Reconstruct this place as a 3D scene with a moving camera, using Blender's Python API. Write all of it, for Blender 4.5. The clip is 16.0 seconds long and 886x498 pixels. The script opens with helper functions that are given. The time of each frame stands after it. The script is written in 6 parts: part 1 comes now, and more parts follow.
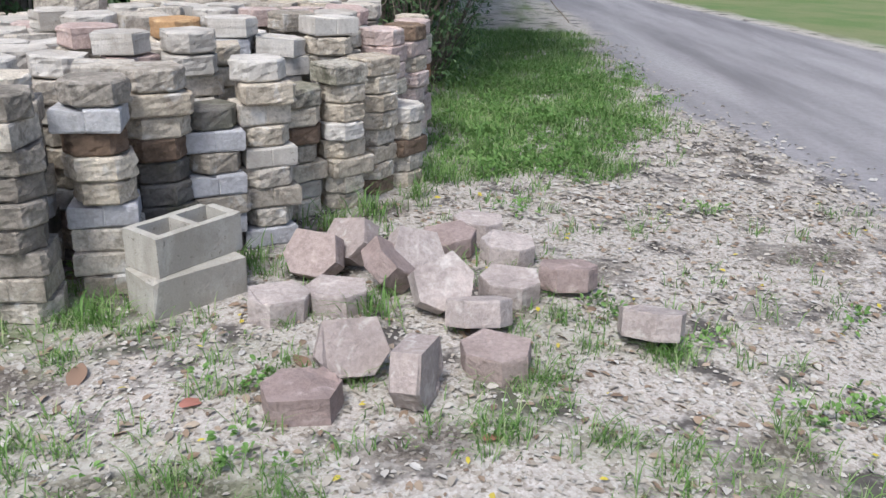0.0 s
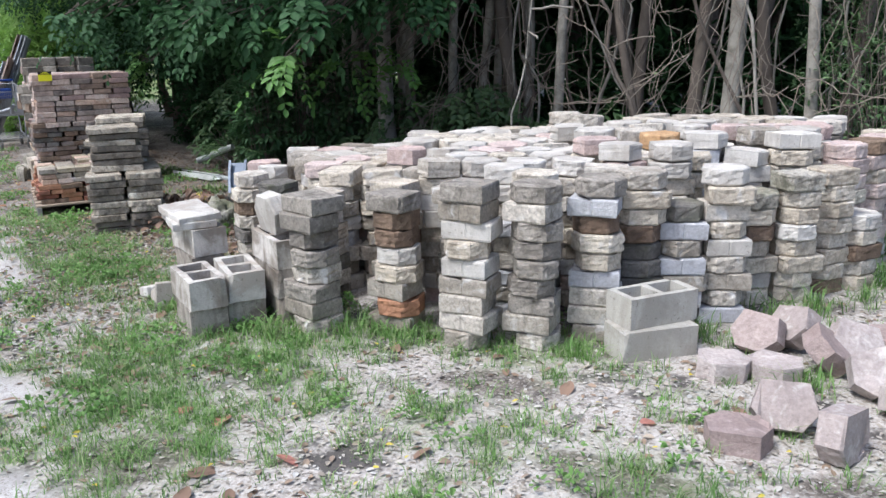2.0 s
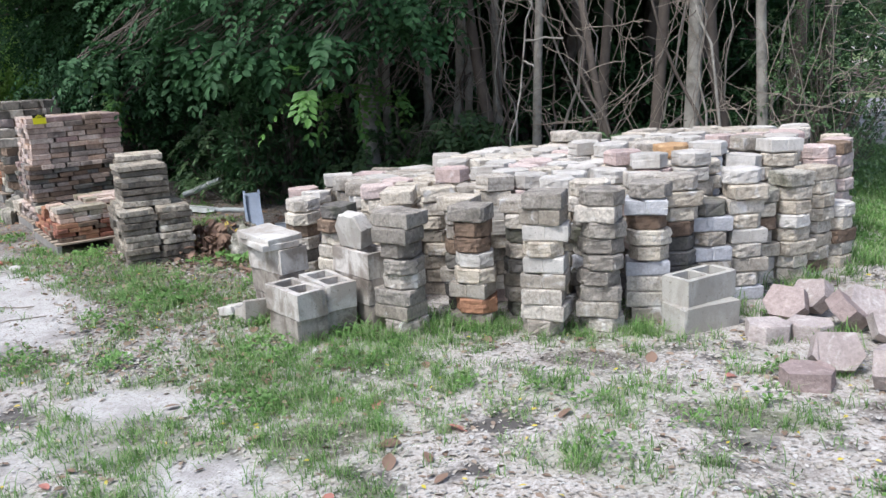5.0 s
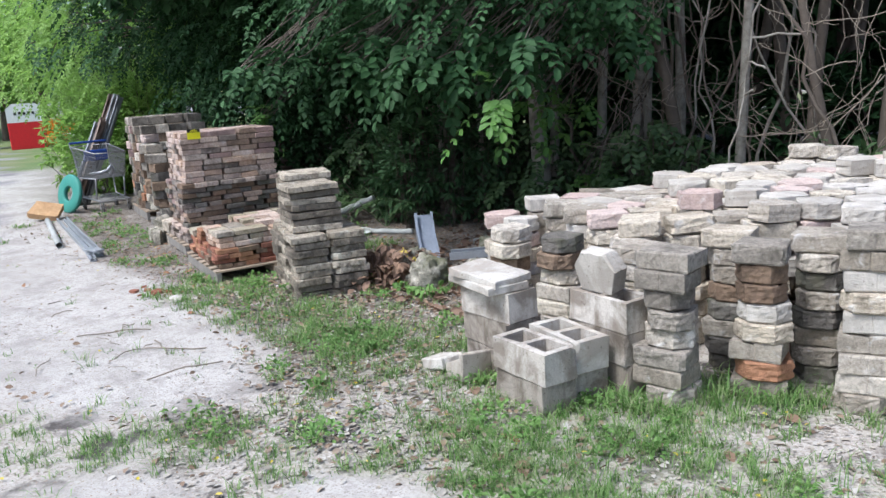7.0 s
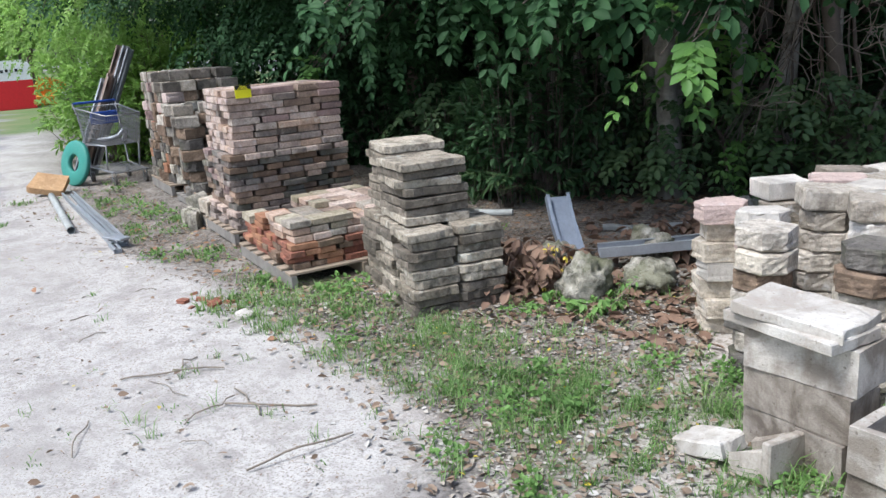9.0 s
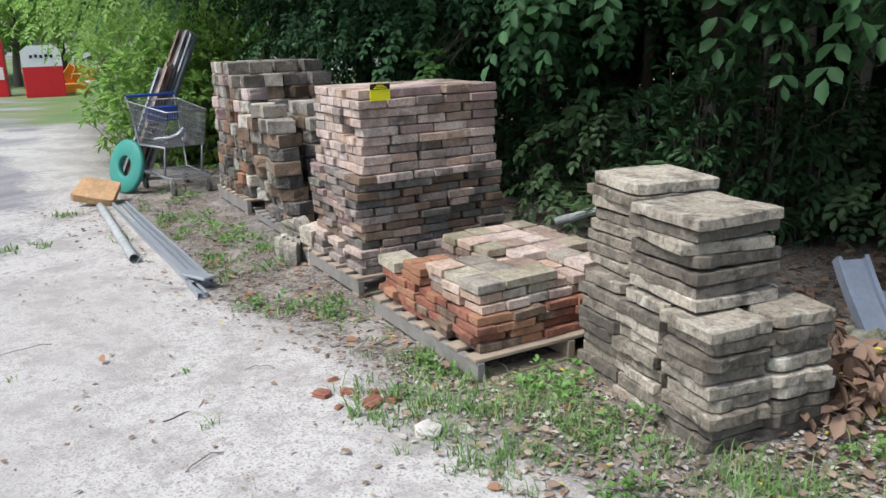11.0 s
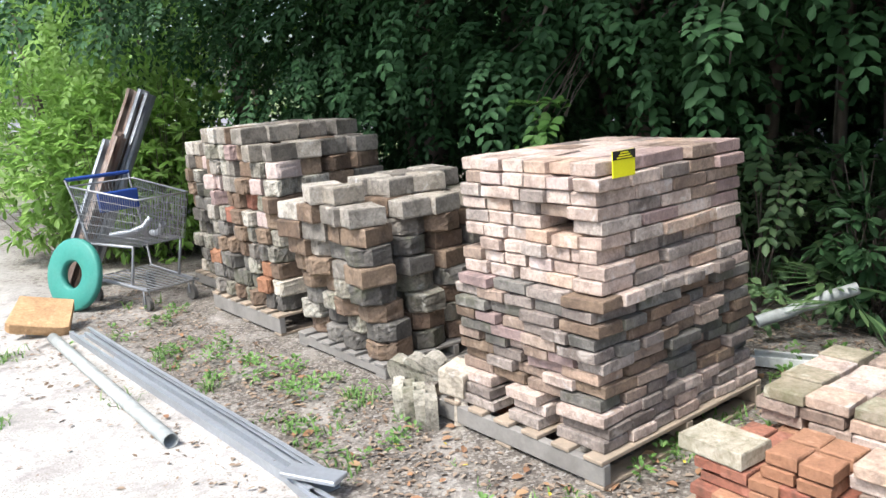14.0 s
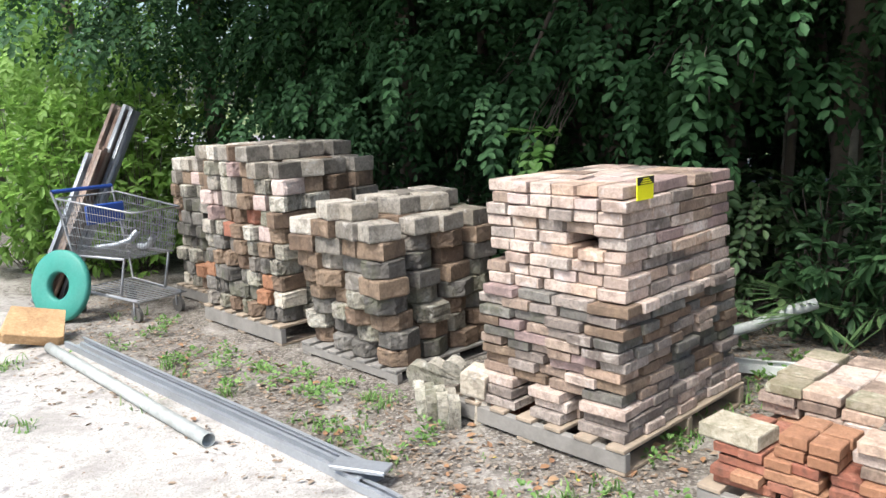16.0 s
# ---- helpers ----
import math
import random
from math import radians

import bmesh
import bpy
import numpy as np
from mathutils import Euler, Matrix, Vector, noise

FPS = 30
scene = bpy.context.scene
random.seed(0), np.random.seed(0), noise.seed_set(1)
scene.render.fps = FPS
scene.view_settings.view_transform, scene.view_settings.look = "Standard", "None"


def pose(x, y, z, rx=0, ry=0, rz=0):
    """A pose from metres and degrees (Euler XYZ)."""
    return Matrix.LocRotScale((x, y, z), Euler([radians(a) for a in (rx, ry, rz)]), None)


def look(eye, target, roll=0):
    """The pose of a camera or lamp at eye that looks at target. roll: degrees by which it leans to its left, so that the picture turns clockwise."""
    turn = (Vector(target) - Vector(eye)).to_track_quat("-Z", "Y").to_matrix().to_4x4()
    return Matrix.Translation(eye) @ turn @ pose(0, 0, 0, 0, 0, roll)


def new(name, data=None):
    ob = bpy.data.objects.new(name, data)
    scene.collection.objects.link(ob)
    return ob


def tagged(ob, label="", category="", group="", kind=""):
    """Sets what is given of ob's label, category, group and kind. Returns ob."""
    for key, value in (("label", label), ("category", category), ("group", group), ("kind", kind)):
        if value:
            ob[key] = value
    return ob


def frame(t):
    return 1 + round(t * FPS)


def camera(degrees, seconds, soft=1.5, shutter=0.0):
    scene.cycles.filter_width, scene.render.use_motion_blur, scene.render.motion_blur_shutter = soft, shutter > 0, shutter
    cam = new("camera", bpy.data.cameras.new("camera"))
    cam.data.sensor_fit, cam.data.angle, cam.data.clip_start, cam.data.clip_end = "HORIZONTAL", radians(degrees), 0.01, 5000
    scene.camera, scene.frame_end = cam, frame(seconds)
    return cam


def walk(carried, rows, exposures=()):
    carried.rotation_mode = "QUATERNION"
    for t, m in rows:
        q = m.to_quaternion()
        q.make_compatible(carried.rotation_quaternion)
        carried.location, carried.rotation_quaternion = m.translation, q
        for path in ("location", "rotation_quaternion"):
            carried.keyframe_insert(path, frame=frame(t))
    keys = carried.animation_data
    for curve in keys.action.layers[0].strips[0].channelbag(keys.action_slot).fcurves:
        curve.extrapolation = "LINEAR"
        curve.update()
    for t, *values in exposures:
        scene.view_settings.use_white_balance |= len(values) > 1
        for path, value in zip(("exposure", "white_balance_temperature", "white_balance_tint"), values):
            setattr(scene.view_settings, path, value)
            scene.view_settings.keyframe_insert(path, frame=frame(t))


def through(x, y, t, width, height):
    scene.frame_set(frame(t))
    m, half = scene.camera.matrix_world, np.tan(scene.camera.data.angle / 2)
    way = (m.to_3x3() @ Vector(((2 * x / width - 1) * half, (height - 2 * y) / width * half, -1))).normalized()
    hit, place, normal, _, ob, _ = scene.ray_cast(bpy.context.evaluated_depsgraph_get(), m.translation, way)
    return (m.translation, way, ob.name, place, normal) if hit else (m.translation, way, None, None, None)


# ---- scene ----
cam = camera(58.1, 16.0, soft=1.5)
METRES, EYE, TILT, LEAN, TURN = 10.8, 1.40, -22.0, -2.0, 0.0
ROWS = [
    (0.0, 0.0, 0.0, 0.0, 0.0, 0.0, -0.0),
    (0.5, 0.01, -0.0043, 0.0031, 5.66, 3.77, -3.02),
    (1.0, 0.0199, -0.0294, -0.0036, 18.97, 4.91, -7.44),
    (1.5, 0.0148, -0.0506, -0.0121, 26.25, 5.78, -9.66),
    (2.0, 0.009, -0.075, -0.0177, 30.06, 5.08, -8.58),
    (2.5, 0.0129, -0.0917, -0.0252, 24.46, 4.42, -8.47),
    (3.0, 0.0095, -0.1071, -0.031, 15.6, 7.29, -5.06),
    (3.5, -0.0041, -0.1261, -0.0354, 9.02, 5.7, -1.28),
    (4.0, -0.0114, -0.1481, -0.0431, 9.92, 6.81, -0.83),
    (4.5, -0.0259, -0.1657, -0.0467, 17.88, 7.4, -3.74),
    (7.0, -0.1539, -0.1221, -0.0244, 30.22, 7.87, -5.76),
    (7.5, -0.1886, -0.1026, -0.0194, 30.49, 8.18, -9.07),
    (8.0, -0.2284, -0.0815, -0.0093, 31.64, 6.68, -7.19),
    (10.5, -0.4314, 0.0107, 0.0295, 27.11, 4.55, -4.94),
    (11.0, -0.4714, 0.0281, 0.0397, 30.23, 5.05, -7.73),
    (11.5, -0.5135, 0.0404, 0.0458, 30.0, 7.02, -5.93),
    (12.0, -0.5512, 0.0596, 0.0535, 31.43, 6.21, -7.81),
    (12.5, -0.5936, 0.0728, 0.0642, 30.02, 6.28, -7.55),
    (13.0, -0.625, 0.0898, 0.0719, 30.26, 8.69, -6.4),
    (13.5, -0.655, 0.1032, 0.0783, 25.59, 11.64, -5.96),
    (14.0, -0.6852, 0.1024, 0.0812, 21.78, 9.42, -2.21),
    (14.5, -0.6938, 0.0817, 0.0741, 16.27, 9.17, -2.58),
    (15.0, -0.705, 0.0714, 0.0711, 11.85, 9.68, -0.87),
    (15.5, -0.7171, 0.0642, 0.0711, 13.54, 10.29, 0.07),
    (16.0, -0.7186, 0.0585, 0.0699, 15.98, 11.26, -2.04),
]
EXPOSURES = [(0.0, 0.34, 6100, 10), (1.8, 0.59, 5900, 10), (2.7, 0.78, 5850, 10), (3.4, 0.69, 5850, 10), (4.6, 0.61, 5900, 10), (8.0, 0.65, 5900, 9), (11.0, 0.49, 6100, 8), (12.5, 0.51, 6100, 8), (13.4, 0.85, 6200, 8), (14.0, 1.16, 6250, 8), (16.0, 1.1, 6350, 7)]
walk(cam, [(t, pose(0, 0, EYE, TILT, LEAN, TURN) @ pose(METRES * x, METRES * y, METRES * z, 90 + pitch, roll, yaw)) for t, x, y, z, yaw, pitch, roll in ROWS], EXPOSURES)

# ---- light: open bright overcast sky over the track, wood behind ----
SUN_EL, SUN_AZ = 59.0, 205.0
world = bpy.data.worlds.new("world")
scene.world = world
world.use_nodes = True
wt = world.node_tree
sky = wt.nodes.new("ShaderNodeTexSky")
sky.sky_type = "NISHITA"
sky.sun_disc = False
sky.sun_elevation, sky.sun_rotation = radians(SUN_EL), radians(SUN_AZ)
sky.air_density, sky.dust_density, sky.ozone_density = 1.0, 4.0, 1.0
bg = wt.nodes["Background"]
bg.inputs["Strength"].default_value = 0.15
wt.links.new(sky.outputs[0], bg.inputs[0])
sun_data = bpy.data.lights.new("sun", "SUN")
sun_data.energy, sun_data.angle, sun_data.color = 2.3, radians(14), (1.0, 0.985, 0.95)
sun = new("sun", sun_data)
_az, _el = radians(SUN_AZ), radians(SUN_EL)
sun.matrix_world = look((math.sin(_az) * 40 * math.cos(_el), math.cos(_az) * 40 * math.cos(_el), 40 * math.sin(_el)), (0, 0, 0))


# ---- materials ----
def nodes(name, rough=0.85, metal=0.0):
    m = bpy.data.materials.new(name)
    m.use_nodes = True
    t = m.node_tree
    p = t.nodes["Principled BSDF"]
    p.inputs["Roughness"].default_value, p.inputs["Metallic"].default_value = rough, metal
    p.inputs["Specular IOR Level"].default_value = 0.3
    return m, t, p


def tex(t, kind, scale, detail=4.0, rough=0.6, coord="Object", distort=0.0):
    c = t.nodes.new("ShaderNodeTexCoord")
    n = t.nodes.new("ShaderNodeTexNoise" if kind == "noise" else "ShaderNodeTexVoronoi")
    n.inputs["Scale"].default_value = scale
    if kind == "noise":
        n.inputs["Detail"].default_value, n.inputs["Roughness"].default_value = detail, rough
        n.inputs["Distortion"].default_value = distort
    if coord == "World":
        g = t.nodes.new("ShaderNodeNewGeometry")
        t.links.new(g.outputs["Position"], n.inputs["Vector"])
    else:
        t.links.new(c.outputs[coord], n.inputs["Vector"])
    return n


def ramp(t, src, stops):
    r = t.nodes.new("ShaderNodeValToRGB")
    while len(r.color_ramp.elements) < len(stops):
        r.color_ramp.elements.new(0.5)
    for e, (pos, col) in zip(r.color_ramp.elements, stops):
        e.position = pos
        e.color = (*col, 1) if len(col) == 3 else col
    t.links.new(src, r.inputs[0])
    return r.outputs[0]


def mix(t, fac, a, b, mode="MIX"):
    n = t.nodes.new("ShaderNodeMix")
    n.data_type, n.blend_type = "RGBA", mode
    for sock, v in ((n.inputs[0], fac), (n.inputs[6], a), (n.inputs[7], b)):
        if isinstance(v, (int, float)):
            sock.default_value = v
        elif isinstance(v, tuple):
            sock.default_value = (*v, 1)
        else:
            t.links.new(v, sock)
    return n.outputs[2]


def bump(t, p, src, strength, dist=0.01):
    b = t.nodes.new("ShaderNodeBump")
    b.inputs["Strength"].default_value, b.inputs["Distance"].default_value = strength, dist
    t.links.new(src, b.inputs["Height"])
    t.links.new(b.outputs[0], p.inputs["Normal"])


def grey3(v):
    return (v, v, v)


def masonry(name, a, b, stain=(0.07, 0.065, 0.055), moss=0.0, wear=0.5, grain=60.0, blotch=7.0):
    """Weathered concrete or clay: colour a to b from piece to piece, blotches, dark stains, pits, pale worn corners."""
    m, t, p = nodes(name, 0.92)
    a, b = tuple(min(0.70, 1.18 * v) for v in a), tuple(min(0.72, 1.18 * v) for v in b)
    info = t.nodes.new("ShaderNodeObjectInfo")
    base = mix(t, info.outputs["Random"], a, b)
    big = tex(t, "noise", blotch, 5, 0.65, "World")
    fine = tex(t, "noise", grain, 6, 0.7, "World")
    mid = tex(t, "noise", 26.0, 6, 0.75, "World", 0.4)
    base = mix(t, ramp(t, fine.outputs[0], [(0.34, grey3(0.0)), (0.62, grey3(1.0))]), mix(t, 0.4, base, stain), base)
    base = mix(t, ramp(t, mid.outputs[0], [(0.50, grey3(0.0)), (0.62, grey3(0.85 * wear))]), base, stain)
    base = mix(t, ramp(t, big.outputs[0], [(0.48, grey3(0.0)), (0.64, grey3(wear))]), base, stain)
    pale = tex(t, "noise", 11.0, 4, 0.6, "World", 0.6)
    base = mix(t, ramp(t, pale.outputs[0], [(0.58, grey3(0.0)), (0.74, grey3(0.55))]), base, tuple(min(0.75, 1.4 * c + 0.06) for c in b))
    if moss:
        ms = tex(t, "noise", 4.0, 4, 0.6, "World")
        base = mix(t, ramp(t, ms.outputs[0], [(0.5, grey3(0.0)), (0.62, grey3(moss))]), base, (0.10, 0.11, 0.05))
    t.links.new(base, p.inputs["Base Color"])
    hgt = mix(t, 0.5, fine.outputs[0], mid.outputs[0])
    bump(t, p, hgt, 1.0, 0.014)
    return m


def cast(name, a, b, stain, wear=0.7):
    """Cast concrete: soft water stains that run down, few pits, pale scuffs."""
    m, t, p = nodes(name, 0.9)
    info = t.nodes.new("ShaderNodeObjectInfo")
    base = mix(t, info.outputs["Random"], a, b)
    big = tex(t, "noise", 4.5, 6, 0.62, "World", 0.5)
    geo, sq = t.nodes.new("ShaderNodeNewGeometry"), t.nodes.new("ShaderNodeMapping")
    sq.inputs["Scale"].default_value = (1.0, 1.0, 0.22)
    t.links.new(geo.outputs["Position"], sq.inputs[0])
    run = t.nodes.new("ShaderNodeTexNoise")
    run.inputs["Scale"].default_value, run.inputs["Detail"].default_value, run.inputs["Roughness"].default_value = 22.0, 5.0, 0.6
    t.links.new(sq.outputs[0], run.inputs["Vector"])
    fine = tex(t, "noise", 120.0, 4, 0.6, "World")
    pits = tex(t, "noise", 48.0, 3, 0.6, "World")
    base = mix(t, ramp(t, big.outputs[0], [(0.42, grey3(0.0)), (0.58, grey3(wear))]), base, stain)
    base = mix(t, ramp(t, run.outputs[0], [(0.50, grey3(0.0)), (0.66, grey3(0.6 * wear))]), base, tuple(1.3 * v for v in stain))
    base = mix(t, ramp(t, pits.outputs[0], [(0.64, grey3(0.0)), (0.70, grey3(0.6))]), base, tuple(0.6 * v for v in stain))
    base = mix(t, ramp(t, fine.outputs[0], [(0.35, grey3(0.22)), (0.6, grey3(0.0))]), base, stain)
    t.links.new(base, p.inputs["Base Color"])
    bump(t, p, mix(t, 0.5, fine.outputs[0], pits.outputs[0]), 0.7, 0.008)
    return m


M_GREY = masonry("concrete_grey", (0.27, 0.235, 0.19), (0.60, 0.55, 0.48), (0.09, 0.076, 0.058))
M_CMU = cast("concrete_hollow", (0.40, 0.365, 0.32), (0.62, 0.59, 0.545), (0.16, 0.13, 0.10), 0.75)
M_CMUW = cast("concrete_hollow_pale", (0.52, 0.50, 0.46), (0.60, 0.58, 0.54), (0.26, 0.22, 0.18), 0.65)
M_CMUS = cast("concrete_hollow_smooth", (0.40, 0.385, 0.345), (0.46, 0.44, 0.395), (0.22, 0.20, 0.165), 0.5)
M_SLATE = masonry("concrete_slate", (0.18, 0.16, 0.138), (0.36, 0.325, 0.28), (0.07, 0.062, 0.05), wear=0.55)
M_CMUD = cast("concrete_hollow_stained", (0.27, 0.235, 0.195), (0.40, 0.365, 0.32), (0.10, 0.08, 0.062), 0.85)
M_LIGHT = cast("concrete_light", (0.48, 0.45, 0.405), (0.62, 0.59, 0.545), (0.22, 0.195, 0.165), 0.5)
M_BLUE = masonry("concrete_bluish", (0.40, 0.40, 0.425), (0.47, 0.47, 0.48), (0.2, 0.19, 0.18), wear=0.3)
M_TAN = masonry("concrete_tan", (0.48, 0.42, 0.335), (0.61, 0.555, 0.465), (0.13, 0.105, 0.08))
M_PINK = masonry("concrete_pink", (0.45, 0.345, 0.31), (0.56, 0.46, 0.42), (0.20, 0.15, 0.135), wear=0.35)
M_ROSE = masonry("concrete_rose", (0.35, 0.297, 0.276), (0.46, 0.405, 0.378), (0.18, 0.148, 0.135), wear=0.35)
M_ROSED = masonry("concrete_rose_dark", (0.29, 0.225, 0.208), (0.36, 0.295, 0.27), (0.16, 0.12, 0.11), wear=0.35)
M_PINKD = masonry("concrete_mauve", (0.27, 0.195, 0.18), (0.33, 0.24, 0.22), (0.13, 0.095, 0.09), wear=0.35)
M_DARK = masonry("concrete_dark", (0.11, 0.10, 0.09), (0.20, 0.185, 0.165), (0.045, 0.042, 0.036), 0.35)
M_BROWN = masonry("concrete_brown", (0.17, 0.115, 0.08), (0.25, 0.18, 0.125), (0.06, 0.045, 0.035))
M_ORANGE = masonry("clay_orange", (0.29, 0.14, 0.08), (0.37, 0.20, 0.12), (0.16, 0.08, 0.045), wear=0.4)
M_RED = masonry("clay_red", (0.25, 0.09, 0.058), (0.34, 0.15, 0.10), (0.085, 0.05, 0.038))
M_OCHRE = masonry("concrete_ochre", (0.42, 0.26, 0.13), (0.46, 0.30, 0.16), (0.2, 0.11, 0.06), wear=0.3)
M_PAVER = masonry("paver_rosy", (0.44, 0.335, 0.28), (0.59, 0.49, 0.425), (0.15, 0.11, 0.09), wear=0.5)
M_PAVERG = masonry("paver_sooty", (0.16, 0.13, 0.113), (0.44, 0.375, 0.33), (0.06, 0.048, 0.042))
M_PAVERO = masonry("paver_orange", (0.43, 0.30, 0.22), (0.60, 0.47, 0.38), (0.16, 0.11, 0.085), wear=0.45)
M_PAVERB = masonry("paver_brown", (0.23, 0.165, 0.125), (0.40, 0.31, 0.25), (0.075, 0.055, 0.045), wear=0.45)
M_FLAGD = masonry("flag_dark", (0.12, 0.105, 0.085), (0.26, 0.225, 0.18), (0.045, 0.038, 0.03), 0.0, 0.6)
M_FLAG = masonry("flag_grey", (0.24, 0.205, 0.158), (0.50, 0.445, 0.36), (0.05, 0.042, 0.032), 0.0, 0.65)
M_TANM = masonry("concrete_tan_mossy", (0.29, 0.245, 0.185), (0.47, 0.42, 0.34), (0.14, 0.125, 0.06), 0.3)
M_MOSSY = masonry("concrete_mossy", (0.22, 0.20, 0.16), (0.47, 0.435, 0.37), (0.045, 0.04, 0.031), 0.35, 0.7)


def plain(name, col, rough=0.6, metal=0.0, vary=0.35, scale=9.0, dirt=(0.1, 0.08, 0.06), bumps=0.2, coat=0.0):
    m, t, p = nodes(name, rough, metal)
    a = tex(t, "noise", scale, 5, 0.65, "World")
    b = tex(t, "noise", scale * 9, 4, 0.6, "World")
    c = mix(t, ramp(t, a.outputs[0], [(0.42, grey3(0.0)), (0.75, grey3(vary))]), col, dirt)
    c = mix(t, ramp(t, b.outputs[0], [(0.35, grey3(0.25)), (0.65, grey3(0.0))]), c, tuple(0.55 * v for v in col))
    t.links.new(c, p.inputs["Base Color"])
    bump(t, p, b.outputs[0], bumps, 0.004)
    p.inputs["Coat Weight"].default_value = coat
    return m


M_WOOD = plain("pallet_wood", (0.35, 0.28, 0.21), 0.85, 0, 0.5, 6, (0.10, 0.085, 0.07), 0.5)
M_WOODG = plain("grey_wood", (0.25, 0.235, 0.215), 0.9, 0, 0.5, 6, (0.09, 0.08, 0.07), 0.5)
M_GALV = plain("galvanised_steel", (0.42, 0.445, 0.48), 0.5, 0.6, 0.35, 5, (0.25, 0.25, 0.25), 0.15)
M_STEELB = plain("blue_grey_steel", (0.27, 0.31, 0.38), 0.5, 0.4, 0.4, 5, (0.12, 0.12, 0.13), 0.15)
M_RUSTY = plain("rusty_steel", (0.30, 0.25, 0.22), 0.6, 0.4, 0.8, 4, (0.20, 0.09, 0.045), 0.3)
M_WIRE = plain("zinc_wire", (0.32, 0.33, 0.345), 0.45, 0.75, 0.5, 12, (0.25, 0.22, 0.2), 0.1)
M_TEAL = plain("teal_plastic", (0.045, 0.24, 0.195), 0.5, 0, 0.35, 6, (0.12, 0.28, 0.24), 0.1)
M_TEALB = plain("bright_teal_plastic", (0.05, 0.42, 0.30), 0.4, 0, 0.25, 8, (0.04, 0.25, 0.2), 0.05)
M_BLUEP = plain("blue_plastic", (0.03, 0.075, 0.30), 0.4, 0, 0.2, 8, (0.05, 0.06, 0.12), 0.05)
M_RUBBER = plain("rubber", (0.10, 0.095, 0.09), 0.8, 0, 0.4, 12, (0.18, 0.16, 0.13))
M_YELLOW = plain("yellow_card", (0.80, 0.76, 0.02), 0.6, 0, 0.1, 20, (0.6, 0.55, 0.03), 0.05)
M_INK = plain("black_ink", (0.02, 0.02, 0.02), 0.7, 0, 0.0, 20)
M_PIPE = plain("dirty_pipe", (0.40, 0.42, 0.41), 0.6, 0, 0.7, 7, (0.14, 0.14, 0.12), 0.1)
M_PIPEW = plain("white_pipe", (0.66, 0.68, 0.66), 0.5, 0, 0.45, 7, (0.22, 0.24, 0.20), 0.1)
M_REDP = plain("red_paint", (0.62, 0.025, 0.03), 0.45, 0, 0.2, 2, (0.4, 0.03, 0.03), 0.05)
M_WHITEP = plain("white_paint", (0.80, 0.80, 0.79), 0.5, 0, 0.2, 2, (0.6, 0.58, 0.55), 0.05)
M_ORANGEP = plain("orange_paint", (0.75, 0.27, 0.03), 0.5, 0, 0.3, 2, (0.45, 0.2, 0.05), 0.05)
M_BARK = plain("bark", (0.14, 0.115, 0.095), 0.95, 0, 0.6, 9, (0.07, 0.06, 0.05), 0.9)
M_BARKP = plain("pale_bark", (0.31, 0.29, 0.25), 0.95, 0, 0.95, 9, (0.10, 0.085, 0.068), 0.9)
M_TWIG = plain("dry_twig", (0.26, 0.22, 0.178), 0.95, 0, 0.4, 12, (0.12, 0.10, 0.08), 0.4)
M_LIMEROCK = masonry("limerock", (0.27, 0.255, 0.21), (0.36, 0.34, 0.29), (0.06, 0.058, 0.04), 0.55, 0.85, blotch=5.0)
M_DIRT = plain("dirt_heap", (0.11, 0.09, 0.08), 0.95, 0, 0.9, 2.2, (0.045, 0.034, 0.03), 1.0)


def leafy(name, cols, rough=0.45, gloss=0.45, through=0.25):
    m, t, p = nodes(name, rough)
    p.inputs["Specular IOR Level"].default_value = gloss
    g = t.nodes.new("ShaderNodeNewGeometry")
    n = len(cols)
    c = ramp(t, g.outputs["Random Per Island"], [(i / max(1, n - 1), col) for i, col in enumerate(cols)])
    w = tex(t, "noise", 1.3, 2, 0.5, "World")
    c = mix(t, ramp(t, w.outputs[0], [(0.35, grey3(0.4)), (0.65, grey3(0.0))]), c, tuple(0.55 * v for v in cols[0]))
    t.links.new(c, p.inputs["Base Color"])
    tr = t.nodes.new("ShaderNodeBsdfTranslucent")
    t.links.new(c, tr.inputs[0])
    mx = t.nodes.new("ShaderNodeMixShader")
    mx.inputs[0].default_value = through
    t.links.new(p.outputs[0], mx.inputs[1])
    t.links.new(tr.outputs[0], mx.inputs[2])
    t.links.new(mx.outputs[0], t.nodes["Material Output"].inputs["Surface"])
    return m


M_LEAF = leafy("broad_leaf", [(0.024, 0.066, 0.023), (0.040, 0.102, 0.036), (0.064, 0.150, 0.056)], 0.62, 0.22, 0.25)
M_LEAFN = leafy("young_leaf", [(0.10, 0.22, 0.05), (0.15, 0.30, 0.07)], 0.5, 0.3, 0.35)
# yellow-green leaf colour raised so that foliage past the wood looks sunlit
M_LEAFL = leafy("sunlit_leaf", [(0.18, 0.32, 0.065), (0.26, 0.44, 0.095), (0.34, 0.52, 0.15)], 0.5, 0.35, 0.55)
# haze of distance is mixed into this paler, greyer leaf colour
M_LEAFF = leafy("hazy_far_leaf", [(0.15, 0.21, 0.12), (0.20, 0.27, 0.15)], 0.6, 0.2, 0.2)
M_LEAFB = leafy("bush_leaf", [(0.06, 0.115, 0.045), (0.10, 0.175, 0.07), (0.16, 0.25, 0.10)], 0.5, 0.35, 0.3)
M_LEAFS = leafy("shrub_leaf", [(0.035, 0.085, 0.032), (0.055, 0.125, 0.048), (0.09, 0.18, 0.07)], 0.55, 0.3, 0.25)
